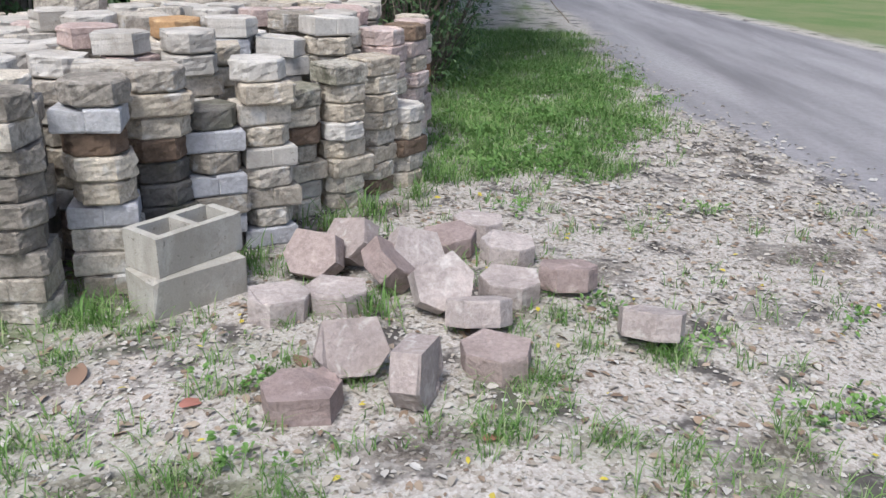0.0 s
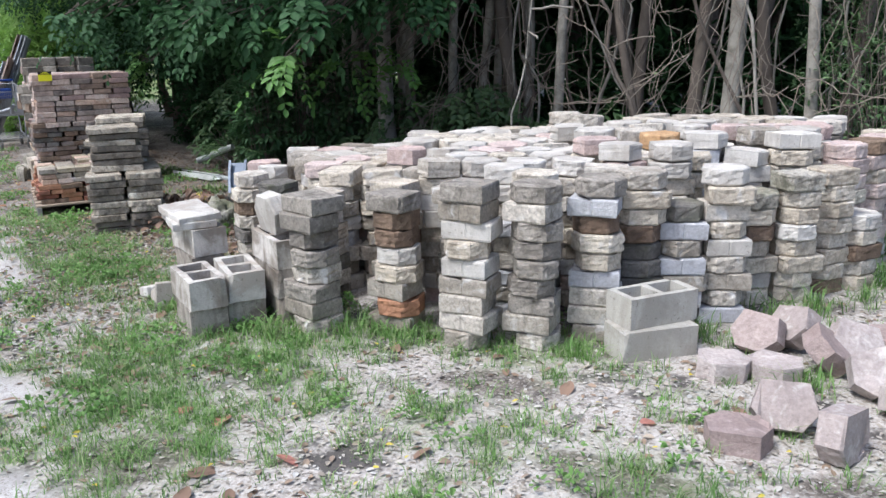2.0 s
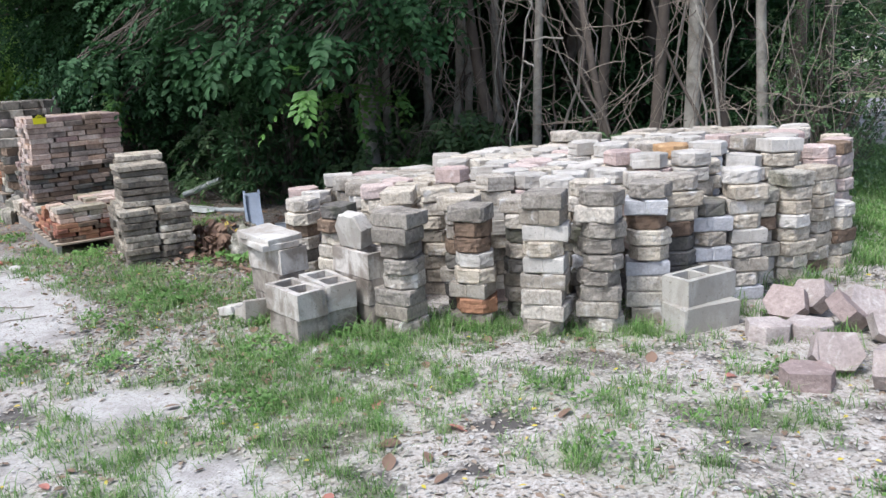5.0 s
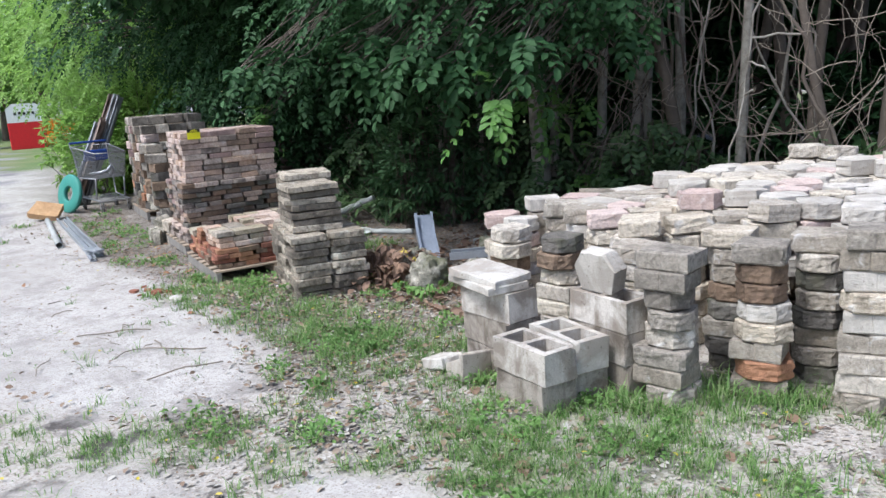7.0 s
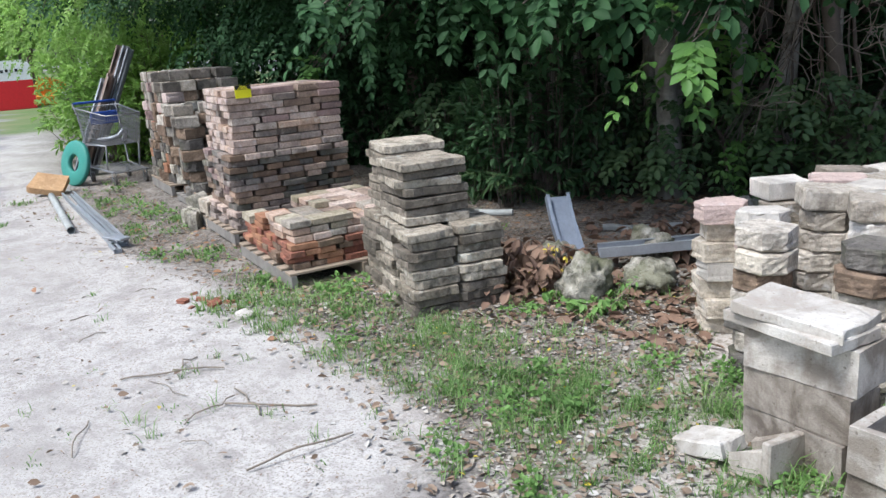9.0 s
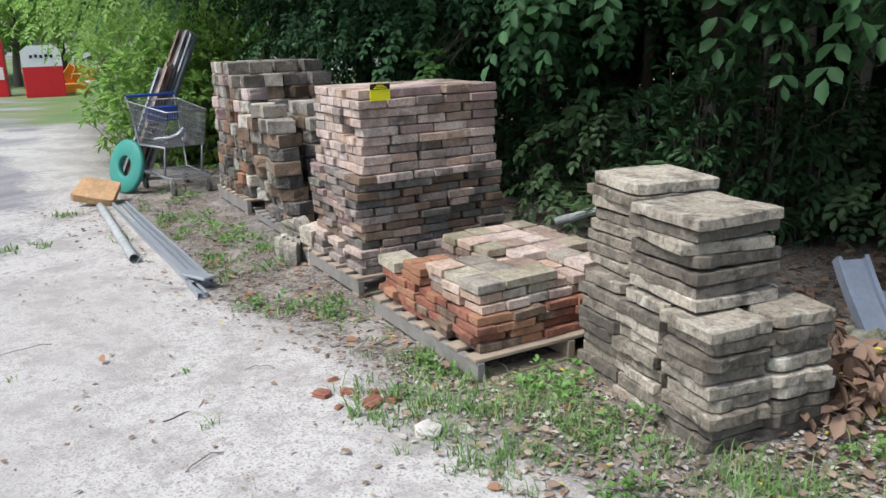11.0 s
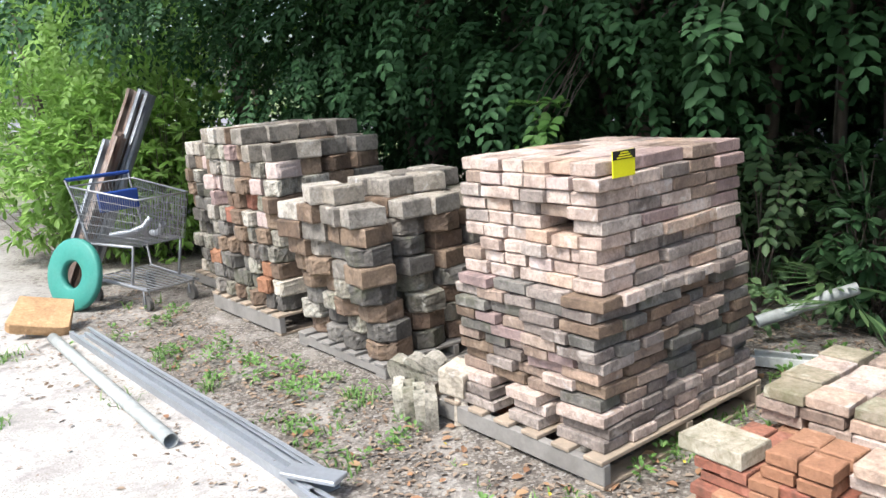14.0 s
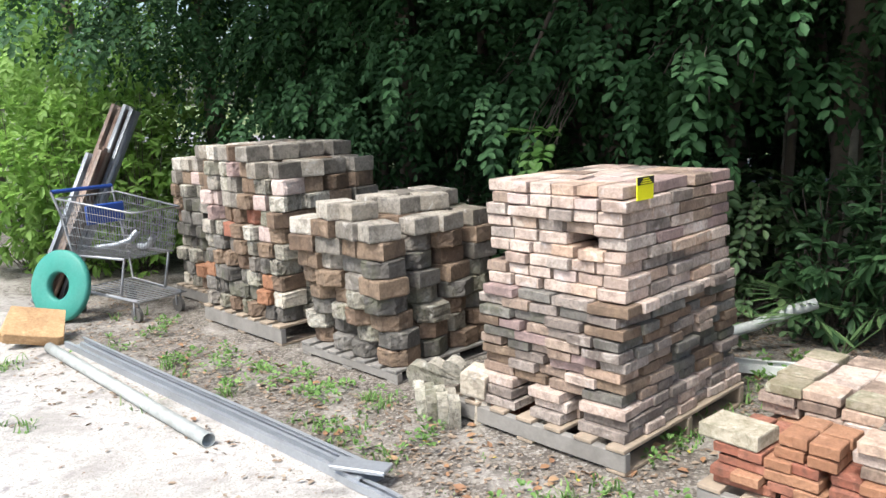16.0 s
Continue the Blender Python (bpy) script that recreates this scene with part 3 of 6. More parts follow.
def block_mesh(style, v, material, w=0.25, d=0.20, h=0.103):
    """A wall block; style rock: split three-facet front, straight: split flat front, plain: cast smooth with a groove, slab: cast, eased edges. Front looks to -y, base at z 0."""
    key = (style, v, material.name, w, d, h)
    if key in CACHE:
        return CACHE[key]
    r = np.random.default_rng(sum(map(ord, style)) * 31 + v)
    hw = w / 2
    soft = 0.3 if style == "eased" else 1.0
    if style in ("rock", "eased"):
        front = [(-hw, -0.02), (-hw * 0.52, -d / 2), (hw * 0.52, -d / 2), (hw, -0.02)]
        back = [(hw * 0.72, d / 2), (-hw * 0.72, d / 2)]
    elif style == "straight":
        front = [(-hw, -d / 2 + 0.02), (-hw * 0.85, -d / 2), (hw * 0.85, -d / 2), (hw, -d / 2 + 0.02)]
        back = [(hw * 0.9, d / 2), (-hw * 0.9, d / 2)]
    elif style == "plain":
        front = [(-hw, -d / 2), (-0.006, -d / 2), (0.0, -d / 2 + 0.0025), (0.006, -d / 2), (hw, -d / 2)]
        back = [(hw * 0.94, d / 2), (-hw * 0.94, d / 2)]
    elif style == "flag":
        front, back = [], []
        for (ax, ay), (bx, by) in zip([(-hw, -d / 2), (hw, -d / 2), (hw, d / 2), (-hw, d / 2)], [(hw, -d / 2), (hw, d / 2), (-hw, d / 2), (-hw, -d / 2)]):
            for k in range(7):
                chip = -0.012 if r.uniform() < 0.16 else 0.0
                f = 1 + (r.uniform(-0.003, 0.003) + chip) / hw - (0.012 if k == 0 else 0)
                front.append(((ax + (bx - ax) * k / 7) * f, (ay + (by - ay) * k / 7) * f))
    else:
        front, back = [(-hw, -d / 2), (hw, -d / 2)], [(hw, d / 2), (-hw, d / 2)]
    split = style in ("rock", "straight", "eased")
    ring, rough = [], []
    if split:
        for (ax, ay), (bx, by) in zip(front, front[1:]):
            for k in range(5):
                ring.append((ax + (bx - ax) * k / 5, ay + (by - ay) * k / 5))
                rough.append(1)
        ring.append(front[-1])
        rough.append(1)
    else:
        ring += front
        rough += [0] * len(front)
    ring += back
    rough += [0] * len(back)
    levels = [0.0, 0.10, 0.28, 0.46, 0.64, 0.80, 0.92, 1.0] if split else [0.0, 0.10, 0.90, 1.0]
    bm = bmesh.new()
    rows = []
    cy = np.mean([q[1] for q in ring])
    for li, z in enumerate(levels):
        row = []
        for (x, y), g in zip(ring, rough):
            o = 0.0
            if g:
                o = (0.0075 * noise.fractal(Vector((x * 30, y * 30 + v * 7.3, z * 3.4 + v)), 0.7, 2.0, 4) + r.uniform(-0.002, 0.002) + (0.004 if 0 < li < 7 else -0.005)) * soft
            elif not split and li in (0, 3):
                o = -0.006 if style != "flag" else r.uniform(-0.009, -0.002)
            else:
                o = r.uniform(-0.002, 0.002)
            L = math.hypot(x, y - cy) + 1e-6
            row.append(bm.verts.new((x + x / L * o, y + (y - cy) / L * o, h * z + (-0.012 if g and li == 7 and r.uniform() < 0.08 * soft else 0))))
        rows.append(row)
    n = len(ring)
    for a, b in zip(rows, rows[1:]):
        for i in range(n):
            bm.faces.new((a[i], a[(i + 1) % n], b[(i + 1) % n], b[i]))
    bm.faces.new(rows[-1])
    bm.faces.new(rows[0][::-1])
    if r.uniform() < 0.5:  # a knocked-off corner
        c = rows[-1][int(r.integers(0, n))]
        c.co.z -= 0.02 * r.uniform(0.3, 1)
        c.co.x *= 0.94
    bmesh.ops.triangulate(bm, faces=[f for f in bm.faces if len(f.verts) > 4])
    CACHE[key] = bm_mesh("block", bm, material)
    return CACHE[key]


MATS = {"g": M_GREY, "l": M_LIGHT, "b": M_BLUE, "t": M_TAN, "p": M_PINK, "m": M_PINKD, "d": M_DARK, "n": M_BROWN, "o": M_ORANGE, "r": M_RED, "c": M_OCHRE, "y": M_MOSSY, "k": M_SLATE}


def block_stack(x, y, turn, codes, label, group="stacks in the block pile", styles="rrspr", w=0.25, d=0.20, h=0.103, loose=1.0, z0=0.0, seed=None, lean=(0, 0)):
    """One column of wall blocks. codes: a material letter a course from the ground up; a capital is a cast smooth block."""
    r = np.random.default_rng(seed if seed is not None else int(abs(x * 991 + y * 7919) * 10))
    root = thing("block_stack", pose(x, y, z0, 0, 0, turn), label, "block stack", group)
    for i, c in enumerate(codes):
        style = "plain" if c.isupper() else ("straight" if styles[i % len(styles)] == "s" else "rock")
        me = block_mesh(style, int(r.integers(0, 5)), MATS[c.lower()], w, d, h)
        f = i / max(1, len(codes) - 1)
        part("block", me, None, root, m=pose(r.uniform(-0.015, 0.015) * loose + lean[0] * f, r.uniform(-0.015, 0.015) * loose + lean[1] * f, i * (h + 0.0015), r.normal(0, 0.25), r.normal(0, 0.25), r.normal(0, 3.6) * loose) @ Matrix.Diagonal((r.uniform(0.9, 1.06), r.uniform(0.92, 1.06), r.uniform(0.95, 1.0), 1)))
    return root


# ---- the block pile ----
H = 0.0925
FRONT = [
    (-2.63, 2.33, -12, "gGkgkkKK", "weathered grey wall block stack beside hollow blocks"),
    (-2.25, 2.57, -4, "GoGtlnnk", "mixed grey, orange and brown wall block stack"),
    (-1.80, 2.55, 2, "gGGGLtLGK", "tall grey and tan smooth wall block stack"),
    (-1.50, 2.68, 4, "gGkkkkkGk", "tall rough grey split-faced wall block stack"),
    (-1.28, 2.96, 12, "GGGBttnBk", "grey and tan wall block stack with one bluish block"),
    (-0.98, 3.40, 30, "gBgBgBd", "bluish grey wall block stack behind a hollow block"),
    (-0.78, 3.54, 28, "BgGgLtGtl", "pale grey wall block stack with a white top"),
    (-0.70, 3.92, 40, "tltgnty", "tan split-faced wall block stack"),
    (-0.49, 4.06, 46, "ttttltty", "tan split-faced wall block stack on grass"),
    (-0.35, 4.33, 52, "nttgtttt", "tan split-faced wall block stack on grass"),
    (-0.20, 4.50, 58, "tgntl", "short tan wall block stack on grass"),
]
for x, y, turn, codes, label in FRONT:
    block_stack(x, y, turn, codes, label, h=H)
SIDE = [
    (-0.32, 4.78, 62, "ggLpptppp", "rosy wall block stack on the pile's grassy side"),
    (-0.20, 5.04, 66, "tLpppptpn", "rosy wall block stack on the pile's grassy side"),
    (-0.17, 5.31, 70, "ltpppoptp", "rosy and orange wall block stack on the pile's grassy side"),
    (-0.20, 5.57, 80, "lptppoppt", "rosy and orange wall block stack on the pile's grassy side"),
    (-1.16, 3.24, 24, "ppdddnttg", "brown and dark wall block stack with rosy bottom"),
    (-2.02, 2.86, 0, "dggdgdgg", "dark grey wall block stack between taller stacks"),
    (-2.45, 2.86, -8, "ddgdnggt", "dark grey and brown wall block stack between taller stacks"),
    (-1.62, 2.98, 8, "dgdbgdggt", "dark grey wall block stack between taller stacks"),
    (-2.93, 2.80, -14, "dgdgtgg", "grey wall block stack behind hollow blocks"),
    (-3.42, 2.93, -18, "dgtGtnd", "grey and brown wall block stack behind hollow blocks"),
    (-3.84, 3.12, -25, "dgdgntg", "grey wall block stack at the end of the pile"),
]
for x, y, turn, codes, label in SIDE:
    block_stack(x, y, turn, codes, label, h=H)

OUTLINE = [(-4.05, 3.05), (-4.15, 3.6), (-3.1, 4.5), (-2.3, 5.25), (-1.4, 5.4), (-0.35, 5.6), (-0.45, 4.5), (-0.8, 4.0), (-1.0, 3.6), (-1.5, 3.1), (-2.2, 2.8), (-2.9, 2.85), (-3.5, 2.95)]


def inside(x, y, poly):
    hit = False
    for (ax, ay), (bx, by) in zip(poly, poly[1:] + poly[:1]):
        if (ay > y) != (by > y) and x < (bx - ax) * (y - ay) / (by - ay) + ax:
            hit = not hit
    return hit


taken = [(a[0], a[1]) for a in FRONT + SIDE]
pr = np.random.default_rng(3)
for i in range(-20, 24):
    for j in range(-20, 24):
        a, b = 0.262 * i + 0.13 * (j % 2), 0.232 * j
        x, y = -2 + a * 0.91 - b * 0.41, 4 + a * 0.41 + b * 0.91
        if not inside(x, y, OUTLINE) or any(math.hypot(x - p, y - q) < 0.215 for p, q in taken):
            continue
        top = 0.70 + 0.16 * min(1.0, max(0.0, (x + 4.0) / 2.6)) + 0.035 * min(2.0, y - 3) + pr.uniform(-0.04, 0.03)
        n = int(round(top / H))
        codes = "".join(pr.choice(list("gttltlpgbtg"), n - 1)) + str(pr.choice(list("lglGlgtLpltgp")))
        if (x + 1.35) ** 2 + (y - 4.15) ** 2 < 0.03:
            codes = codes[:-1] + "c"
        st = block_stack(x, y, 24 + pr.normal(0, 8) + 180 * int(pr.integers(0, 2)), codes, "weathered wall block stack within the block pile", h=H, loose=1.6)
        last = st.children[-1]
        last.matrix_basis = last.matrix_basis @ pose(0, 0, 0.004, pr.normal(0, 2.2), pr.normal(0, 2.2), pr.normal(0, 14))


def rest(ob, x, y, sink=0.008):
    """Sets a mesh thing down so that its lowest point meets the ground."""
    m = ob.matrix_basis.to_3x3()
    low = min((m @ v.co).z for v in ob.data.vertices)
    ob.matrix_basis = Matrix.Translation((x, y, -low - sink)) @ m.to_4x4()
    return ob


def loose_block(x, y, rx, ry, rz, v, mat, label, style="rock", w=0.24, d=0.18, h=0.098, group="loose rosy blocks"):
    ob = thing("wall_block", pose(0, 0, 0, rx, ry, rz), label, "wall block", group, data=block_mesh(style, v, mat, w, d, h))
    return rest(ob, x, y)


ROSY = [
    (-0.385, 2.10, 0, 2, 186, "lying flat"), (-0.27, 2.36, 58, 0, 14, "tipped on its face"), (-0.085, 2.19, 84, 8, 72, "standing on end"),
    (0.23, 2.37, 2, -3, -28, "lying flat"), (0.18, 2.66, -20, 0, 6, "propped on another"), (0.81, 2.60, -14, -10, -42, "tilted on bare soil"),
    (0.57, 3.06, -10, 0, 5, "lying tilted"), (0.32, 2.96, 4, 0, -14, "lying flat"), (0.03, 2.86, 52, -18, 30, "tipped on edge"),
    (-0.20, 3.00, 25, 35, 40, "tipped against another"), (-0.37, 2.82, 0, 0, -8, "lying flat"), (-0.58, 2.73, 0, 3, 30, "lying flat"),
    (-0.48, 3.14, 55, 0, -20, "tipped on its back"), (-0.33, 3.27, 50, -14, -35, "tipped on its back"), (-0.10, 3.16, 48, 16, 25, "tipped on edge"),
    (0.08, 3.42, 6, -6, 20, "lying flat"), (0.34, 3.36, 3, 2, -14, "lying flat"), (0.22, 3.66, 0, 0, -20, "lying flat"),
]
for i, (x, y, rx, ry, rz, how) in enumerate(ROSY):
    loose_block(x, y, rx, ry, rz, i % 5, M_ROSE if i % 3 else M_ROSED, "rosy split-faced wall block " + how + " on leaf litter", "rock" if "end" in how else "eased", 0.25, 0.19, 0.10)


# ---- hollow concrete blocks ----
def hollow_block(x, y, z, turn, label, mat, L=0.40, W=0.20, HT=0.155, tilt=0.0, solid=False):
    """Two open cells; outer walls, a web across the middle."""
    bm = bmesh.new()
    t = 0.034
    xs, ys = [-L / 2, -L / 2 + t, -t / 2, t / 2, L / 2 - t, L / 2], [-W / 2, -W / 2 + t, W / 2 - t, W / 2]
    grid = {}
    for k, zz in enumerate((0.0, HT)):
        for i, a in enumerate(xs):
            for j, b in enumerate(ys):
                grid[i, j, k] = bm.verts.new((a, b, zz))
    holes = set() if solid else {(1, 1), (3, 1)}
    for i in range(5):
        for j in range(3):
            if (i, j) in holes:
                q = [(i, j), (i + 1, j), (i + 1, j + 1), (i, j + 1)]
                for (a, b), (c, d) in zip(q, q[1:] + q[:1]):
                    bm.faces.new((grid[a, b, 1], grid[c, d, 1], grid[c, d, 0], grid[a, b, 0]))
            else:
                bm.faces.new((grid[i, j, 1], grid[i + 1, j, 1], grid[i + 1, j + 1, 1], grid[i, j + 1, 1]))
                bm.faces.new((grid[i, j, 0], grid[i, j + 1, 0], grid[i + 1, j + 1, 0], grid[i + 1, j, 0]))
    for i in range(5):
        bm.faces.new((grid[i, 0, 0], grid[i + 1, 0, 0], grid[i + 1, 0, 1], grid[i, 0, 1]))
        bm.faces.new((grid[i + 1, 3, 0], grid[i, 3, 0], grid[i, 3, 1], grid[i + 1, 3, 1]))
    for j in range(3):
        bm.faces.new((grid[0, j + 1, 0], grid[0, j, 0], grid[0, j, 1], grid[0, j + 1, 1]))
        bm.faces.new((grid[5, j, 0], grid[5, j + 1, 0], grid[5, j + 1, 1], grid[5, j, 1]))
    hr = np.random.default_rng(int(abs(x * 613 + y * 877 + z * 331)))
    bmesh.ops.bevel(bm, geom=[e for e in bm.edges if not e.is_boundary and e.calc_face_angle(0) > 0.5], offset=0.0055, segments=1, affect="EDGES")
    for v in bm.verts:
        q = v.co * 26 + Vector((x * 9, y * 9, z * 9))
        v.co += Vector((noise.noise(q), noise.noise(q + Vector((5, 0, 0))), noise.noise(q + Vector((0, 5, 0))))) * 0.005
    corner = [v for v in bm.verts if v.co.z > HT - 0.02 and abs(v.co.x) > L / 2 - 0.02 and abs(v.co.y) > W / 2 - 0.02]
    knocked = corner[int(hr.integers(0, len(corner)))].co.copy()
    for v in corner:
        if (v.co - knocked).length < 0.03:
            v.co += Vector((-0.012 * math.copysign(1, v.co.x), -0.010 * math.copysign(1, v.co.y), -0.014))
    me = bm_mesh("hollow_block", bm, mat)
    return thing("hollow_block", pose(x, y, z, 0, tilt, turn), label, "concrete block", "hollow concrete blocks", data=me)


hollow_block(-0.955, 2.855, 0.0, 46, "grey concrete block on the ground under another", M_CMUS, solid=True)
hollow_block(-0.972, 2.915, 0.156, 55, "pale hollow concrete block set askew on another", M_CMUS)
for k, (du, dn, tiers, mat) in enumerate([(0.20, 0.095, 2, M_CMU), (0.228, 0.326, 2, M_CMUW)]):
    cx, cy = -3.10 + U[0] * du + N[0] * dn, 1.875 + U[1] * du + N[1] * dn
    for q in range(tiers):
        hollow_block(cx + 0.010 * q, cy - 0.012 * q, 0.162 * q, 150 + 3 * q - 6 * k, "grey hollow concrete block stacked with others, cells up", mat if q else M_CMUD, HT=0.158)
for q in range(3):
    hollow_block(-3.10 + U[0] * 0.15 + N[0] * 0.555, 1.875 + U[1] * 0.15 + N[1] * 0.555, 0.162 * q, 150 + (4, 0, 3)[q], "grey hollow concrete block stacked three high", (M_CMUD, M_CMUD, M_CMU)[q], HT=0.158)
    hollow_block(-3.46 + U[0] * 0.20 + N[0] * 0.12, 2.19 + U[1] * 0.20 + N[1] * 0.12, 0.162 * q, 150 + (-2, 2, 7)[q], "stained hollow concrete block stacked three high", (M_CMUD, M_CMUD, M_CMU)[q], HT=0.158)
for q in range(2):
    ob = thing("broken_slab", pose(-3.62 + 0.01 * q, 2.37, 0.485 + 0.045 * q, 2.5 * q, 3 * q, -32 + 9 * q), "broken pale concrete slab lying on hollow blocks", "slab", data=block_mesh("flag", q, M_CMUW, 0.43 - 0.03 * q, 0.25, 0.042))
ob = thing("wall_block", pose(-3.03, 2.50, 0.60, 82, 0, -20), "tan wall block standing on edge on hollow blocks", "wall block", data=block_mesh("rock", 2, M_LIGHT, 0.27, 0.205, 0.10))
ob.matrix_basis = Matrix.Translation((-3.03, 2.40, 0.584)) @ pose(0, 0, 0, -82, 0, -22)
def broken_hollow(x, y, turn, label):
    """One end of a hollow block, broken off across its cell."""
    bm = bmesh.new()
    for cx, cy, sx, sy, h in ((-0.09, 0, 0.035, 0.19, 0.15), (0.0, -0.078, 0.16, 0.034, 0.145), (-0.01, 0.078, 0.14, 0.034, 0.12)):
        add_box(bm, cx, cy, h / 2, sx, sy, h, 0.006)
    for v in bm.verts:
        if v.co.x > 0.04:
            v.co.z *= 0.55 + 0.3 * noise.noise(v.co * 30)
        v.co += Vector((noise.noise(v.co * 25), noise.noise(v.co * 25 + Vector((4, 0, 0))), 0)) * 0.006
    rest(thing("broken_block", pose(0, 0, 0, 5, 4, turn), label, "concrete rubble", data=bm_mesh("broken_block", bm, M_CMU)), x, y, 0.01)


broken_hollow(-3.71, 2.235, 152, "broken end of a hollow concrete block in grass")
rest(thing("concrete_fragment", pose(0, 0, 0, 0, 14, 155), "broken pale concrete block half sunk in grass", "concrete rubble", data=block_mesh("flag", 4, M_CMUW, 0.22, 0.16, 0.06)), -3.88, 2.29, 0.01)


# ---- pallets and their loads ----
ROW = -30.0


def pallet(cx, cy, L, W, label, z0=0.0, boards=7, mat=M_WOOD, HT=0.12):
    """A timber pallet; its front corner stands at cx, cy; boards run back from the track."""
    root = thing("pallet", pose(cx, cy, z0, 0, 0, ROW), label, "pallet", "timber pallets")
    for k in range(3):
        bm = bmesh.new()
        add_box(bm, -L / 2, 0.022 + (W - 0.044) * k / 2, 0.016 + (HT - 0.036) / 2, L, 0.042, HT - 0.036, 0.004)
        part("stringer", bm, M_WOODG if k == 0 else mat, root)
    for k in range(boards):
        bm = bmesh.new()
        add_box(bm, -0.05 - (L - 0.10) * k / (boards - 1), W / 2, HT - 0.01, 0.095, W + 0.01, 0.018, 0.003)
        part("deck_board", bm, mat, root)
    for k in range(3):
        bm = bmesh.new()
        add_box(bm, -0.05 - (L - 0.10) * k / 2, W / 2, 0.008, 0.095, W, 0.015, 0.002)
        part("bottom_board", bm, mat, root)
    return root


def brick_load(name, cx, cy, z0, x0, x1, y0, y1, courses, label, category, seed, turn=ROW, gaps=(), jit=0.011, swap=True, ragged=0.0, east=None):
    """Courses of bricks round the outside of a load, the top course whole. courses: (height, length, width, materials)."""
    r = np.random.default_rng(seed)
    root = thing(name, pose(cx, cy, z0, 0, 0, turn), label, category)
    z = 0.0
    for ci, (h, bl, bw, mats) in enumerate(courses):
        bx, by = (bl, bw) if (ci % 2 == 0 or not swap) else (bw, bl)
        nx, ny = max(1, round((x1 - x0) / bx)), max(1, round((y1 - y0) / by))
        nx, ny = nx - (int(r.integers(0, 2)) if nx > 4 else 0), ny - (int(r.integers(0, 2)) if ny > 4 else 0)
        bx, by = (x1 - x0) / nx, (y1 - y0) / ny
        sx, sy = r.uniform(-jit, jit, 2)
        for i in range(nx):
            for j in range(ny):
                if not (i in (0, nx - 1) or j in (0, ny - 1) or ci >= len(courses) - 2):
                    continue
                if (ci, i, j) in gaps or (ragged and ci == len(courses) - 1 and r.uniform() < ragged):
                    continue
                # darker bricks on the right-hand face stand for its staining and its shade
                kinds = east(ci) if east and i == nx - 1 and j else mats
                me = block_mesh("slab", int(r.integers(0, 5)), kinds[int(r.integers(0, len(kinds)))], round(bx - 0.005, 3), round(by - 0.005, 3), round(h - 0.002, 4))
                part("brick", me, None, root, m=pose(x0 + (i + 0.5) * bx + sx + r.uniform(-jit, jit), y0 + (j + 0.5) * by + sy + r.uniform(-jit, jit), z, 0, 0, r.normal(0, 1.6)) @ Matrix.Diagonal((r.uniform(0.93, 1.0), r.uniform(0.93, 1.0), r.uniform(0.92, 1.0), 1)))
        z += h
    return root


pallet(-7.93, 4.09, 1.11, 1.10, "weathered timber pallet under a tall load of bricks")
low = [(0.050, 0.205, 0.135, [M_PAVERG, M_PAVERG, M_PAVERG, M_PAVER, M_PINKD, M_PAVERG, M_DARK, M_PAVERB, M_PAVERB, M_BROWN, M_DARK, M_PAVERO])] * 9
for fx0, fx1 in ((-0.87, -0.635), (-0.54, -0.345), (-0.28, -0.03)):
    brick_load("brick_pile", -7.93, 4.09, 0.121, fx0, fx1, 0.04, 1.08, [(0.05, 0.23, 0.13, [M_PAVER, M_PAVER, M_PAVERG])] * 3, "rosy paving brick pile on a pallet under a tall load", "brick stack", int(-fx0 * 100), swap=False, jit=0.012)
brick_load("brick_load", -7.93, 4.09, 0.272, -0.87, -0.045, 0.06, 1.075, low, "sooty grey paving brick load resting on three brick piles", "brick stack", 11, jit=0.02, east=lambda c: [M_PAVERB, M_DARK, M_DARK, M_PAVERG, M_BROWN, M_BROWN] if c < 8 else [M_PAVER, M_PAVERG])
rosy = [(0.0555, 0.125, 0.205, [M_PAVER, M_PAVER, M_PAVERO, M_PAVER, M_PINK, M_PAVERG, M_PAVERB, M_PAVER, M_PAVER])] * 9
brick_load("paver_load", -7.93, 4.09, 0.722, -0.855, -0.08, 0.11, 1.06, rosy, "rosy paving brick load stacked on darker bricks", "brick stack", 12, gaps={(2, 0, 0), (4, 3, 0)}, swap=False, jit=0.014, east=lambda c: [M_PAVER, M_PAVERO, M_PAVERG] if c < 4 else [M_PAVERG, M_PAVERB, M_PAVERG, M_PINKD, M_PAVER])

pallet(-6.69, 3.31, 1.11, 1.05, "weathered timber pallet under a low load of red bricks")
brick_load("red_brick_load", -6.69, 3.31, 0.121, -1.08, -0.05, 0.03, 1.0, [(0.042, 0.21, 0.105, [M_RED, M_RED, M_BROWN, M_RED, M_ORANGE, M_BROWN])] * 4, "red clay brick load on a pallet", "brick stack", 13, jit=0.016, ragged=0.1)
brick_load("slab_load", -6.69, 3.31, 0.291, -0.56, -0.07, 0.06, 0.98, [(0.047, 0.17, 0.125, [M_TANM, M_PAVER, M_PAVERB, M_GREY, M_TANM, M_PAVERO, M_PAVER])] * 3, "tan concrete paver load on red bricks", "paver stack", 14, swap=False, jit=0.016, ragged=0.15)
brick_load("paver_row", -6.69, 3.31, 0.291, -1.05, -0.58, 0.42, 0.98, [(0.047, 0.17, 0.13, [M_TANM, M_PAVERB, M_PAVER, M_PAVERO])] * 3, "tan concrete paver rows on red bricks", "paver stack", 15, swap=False, jit=0.016, ragged=0.2)
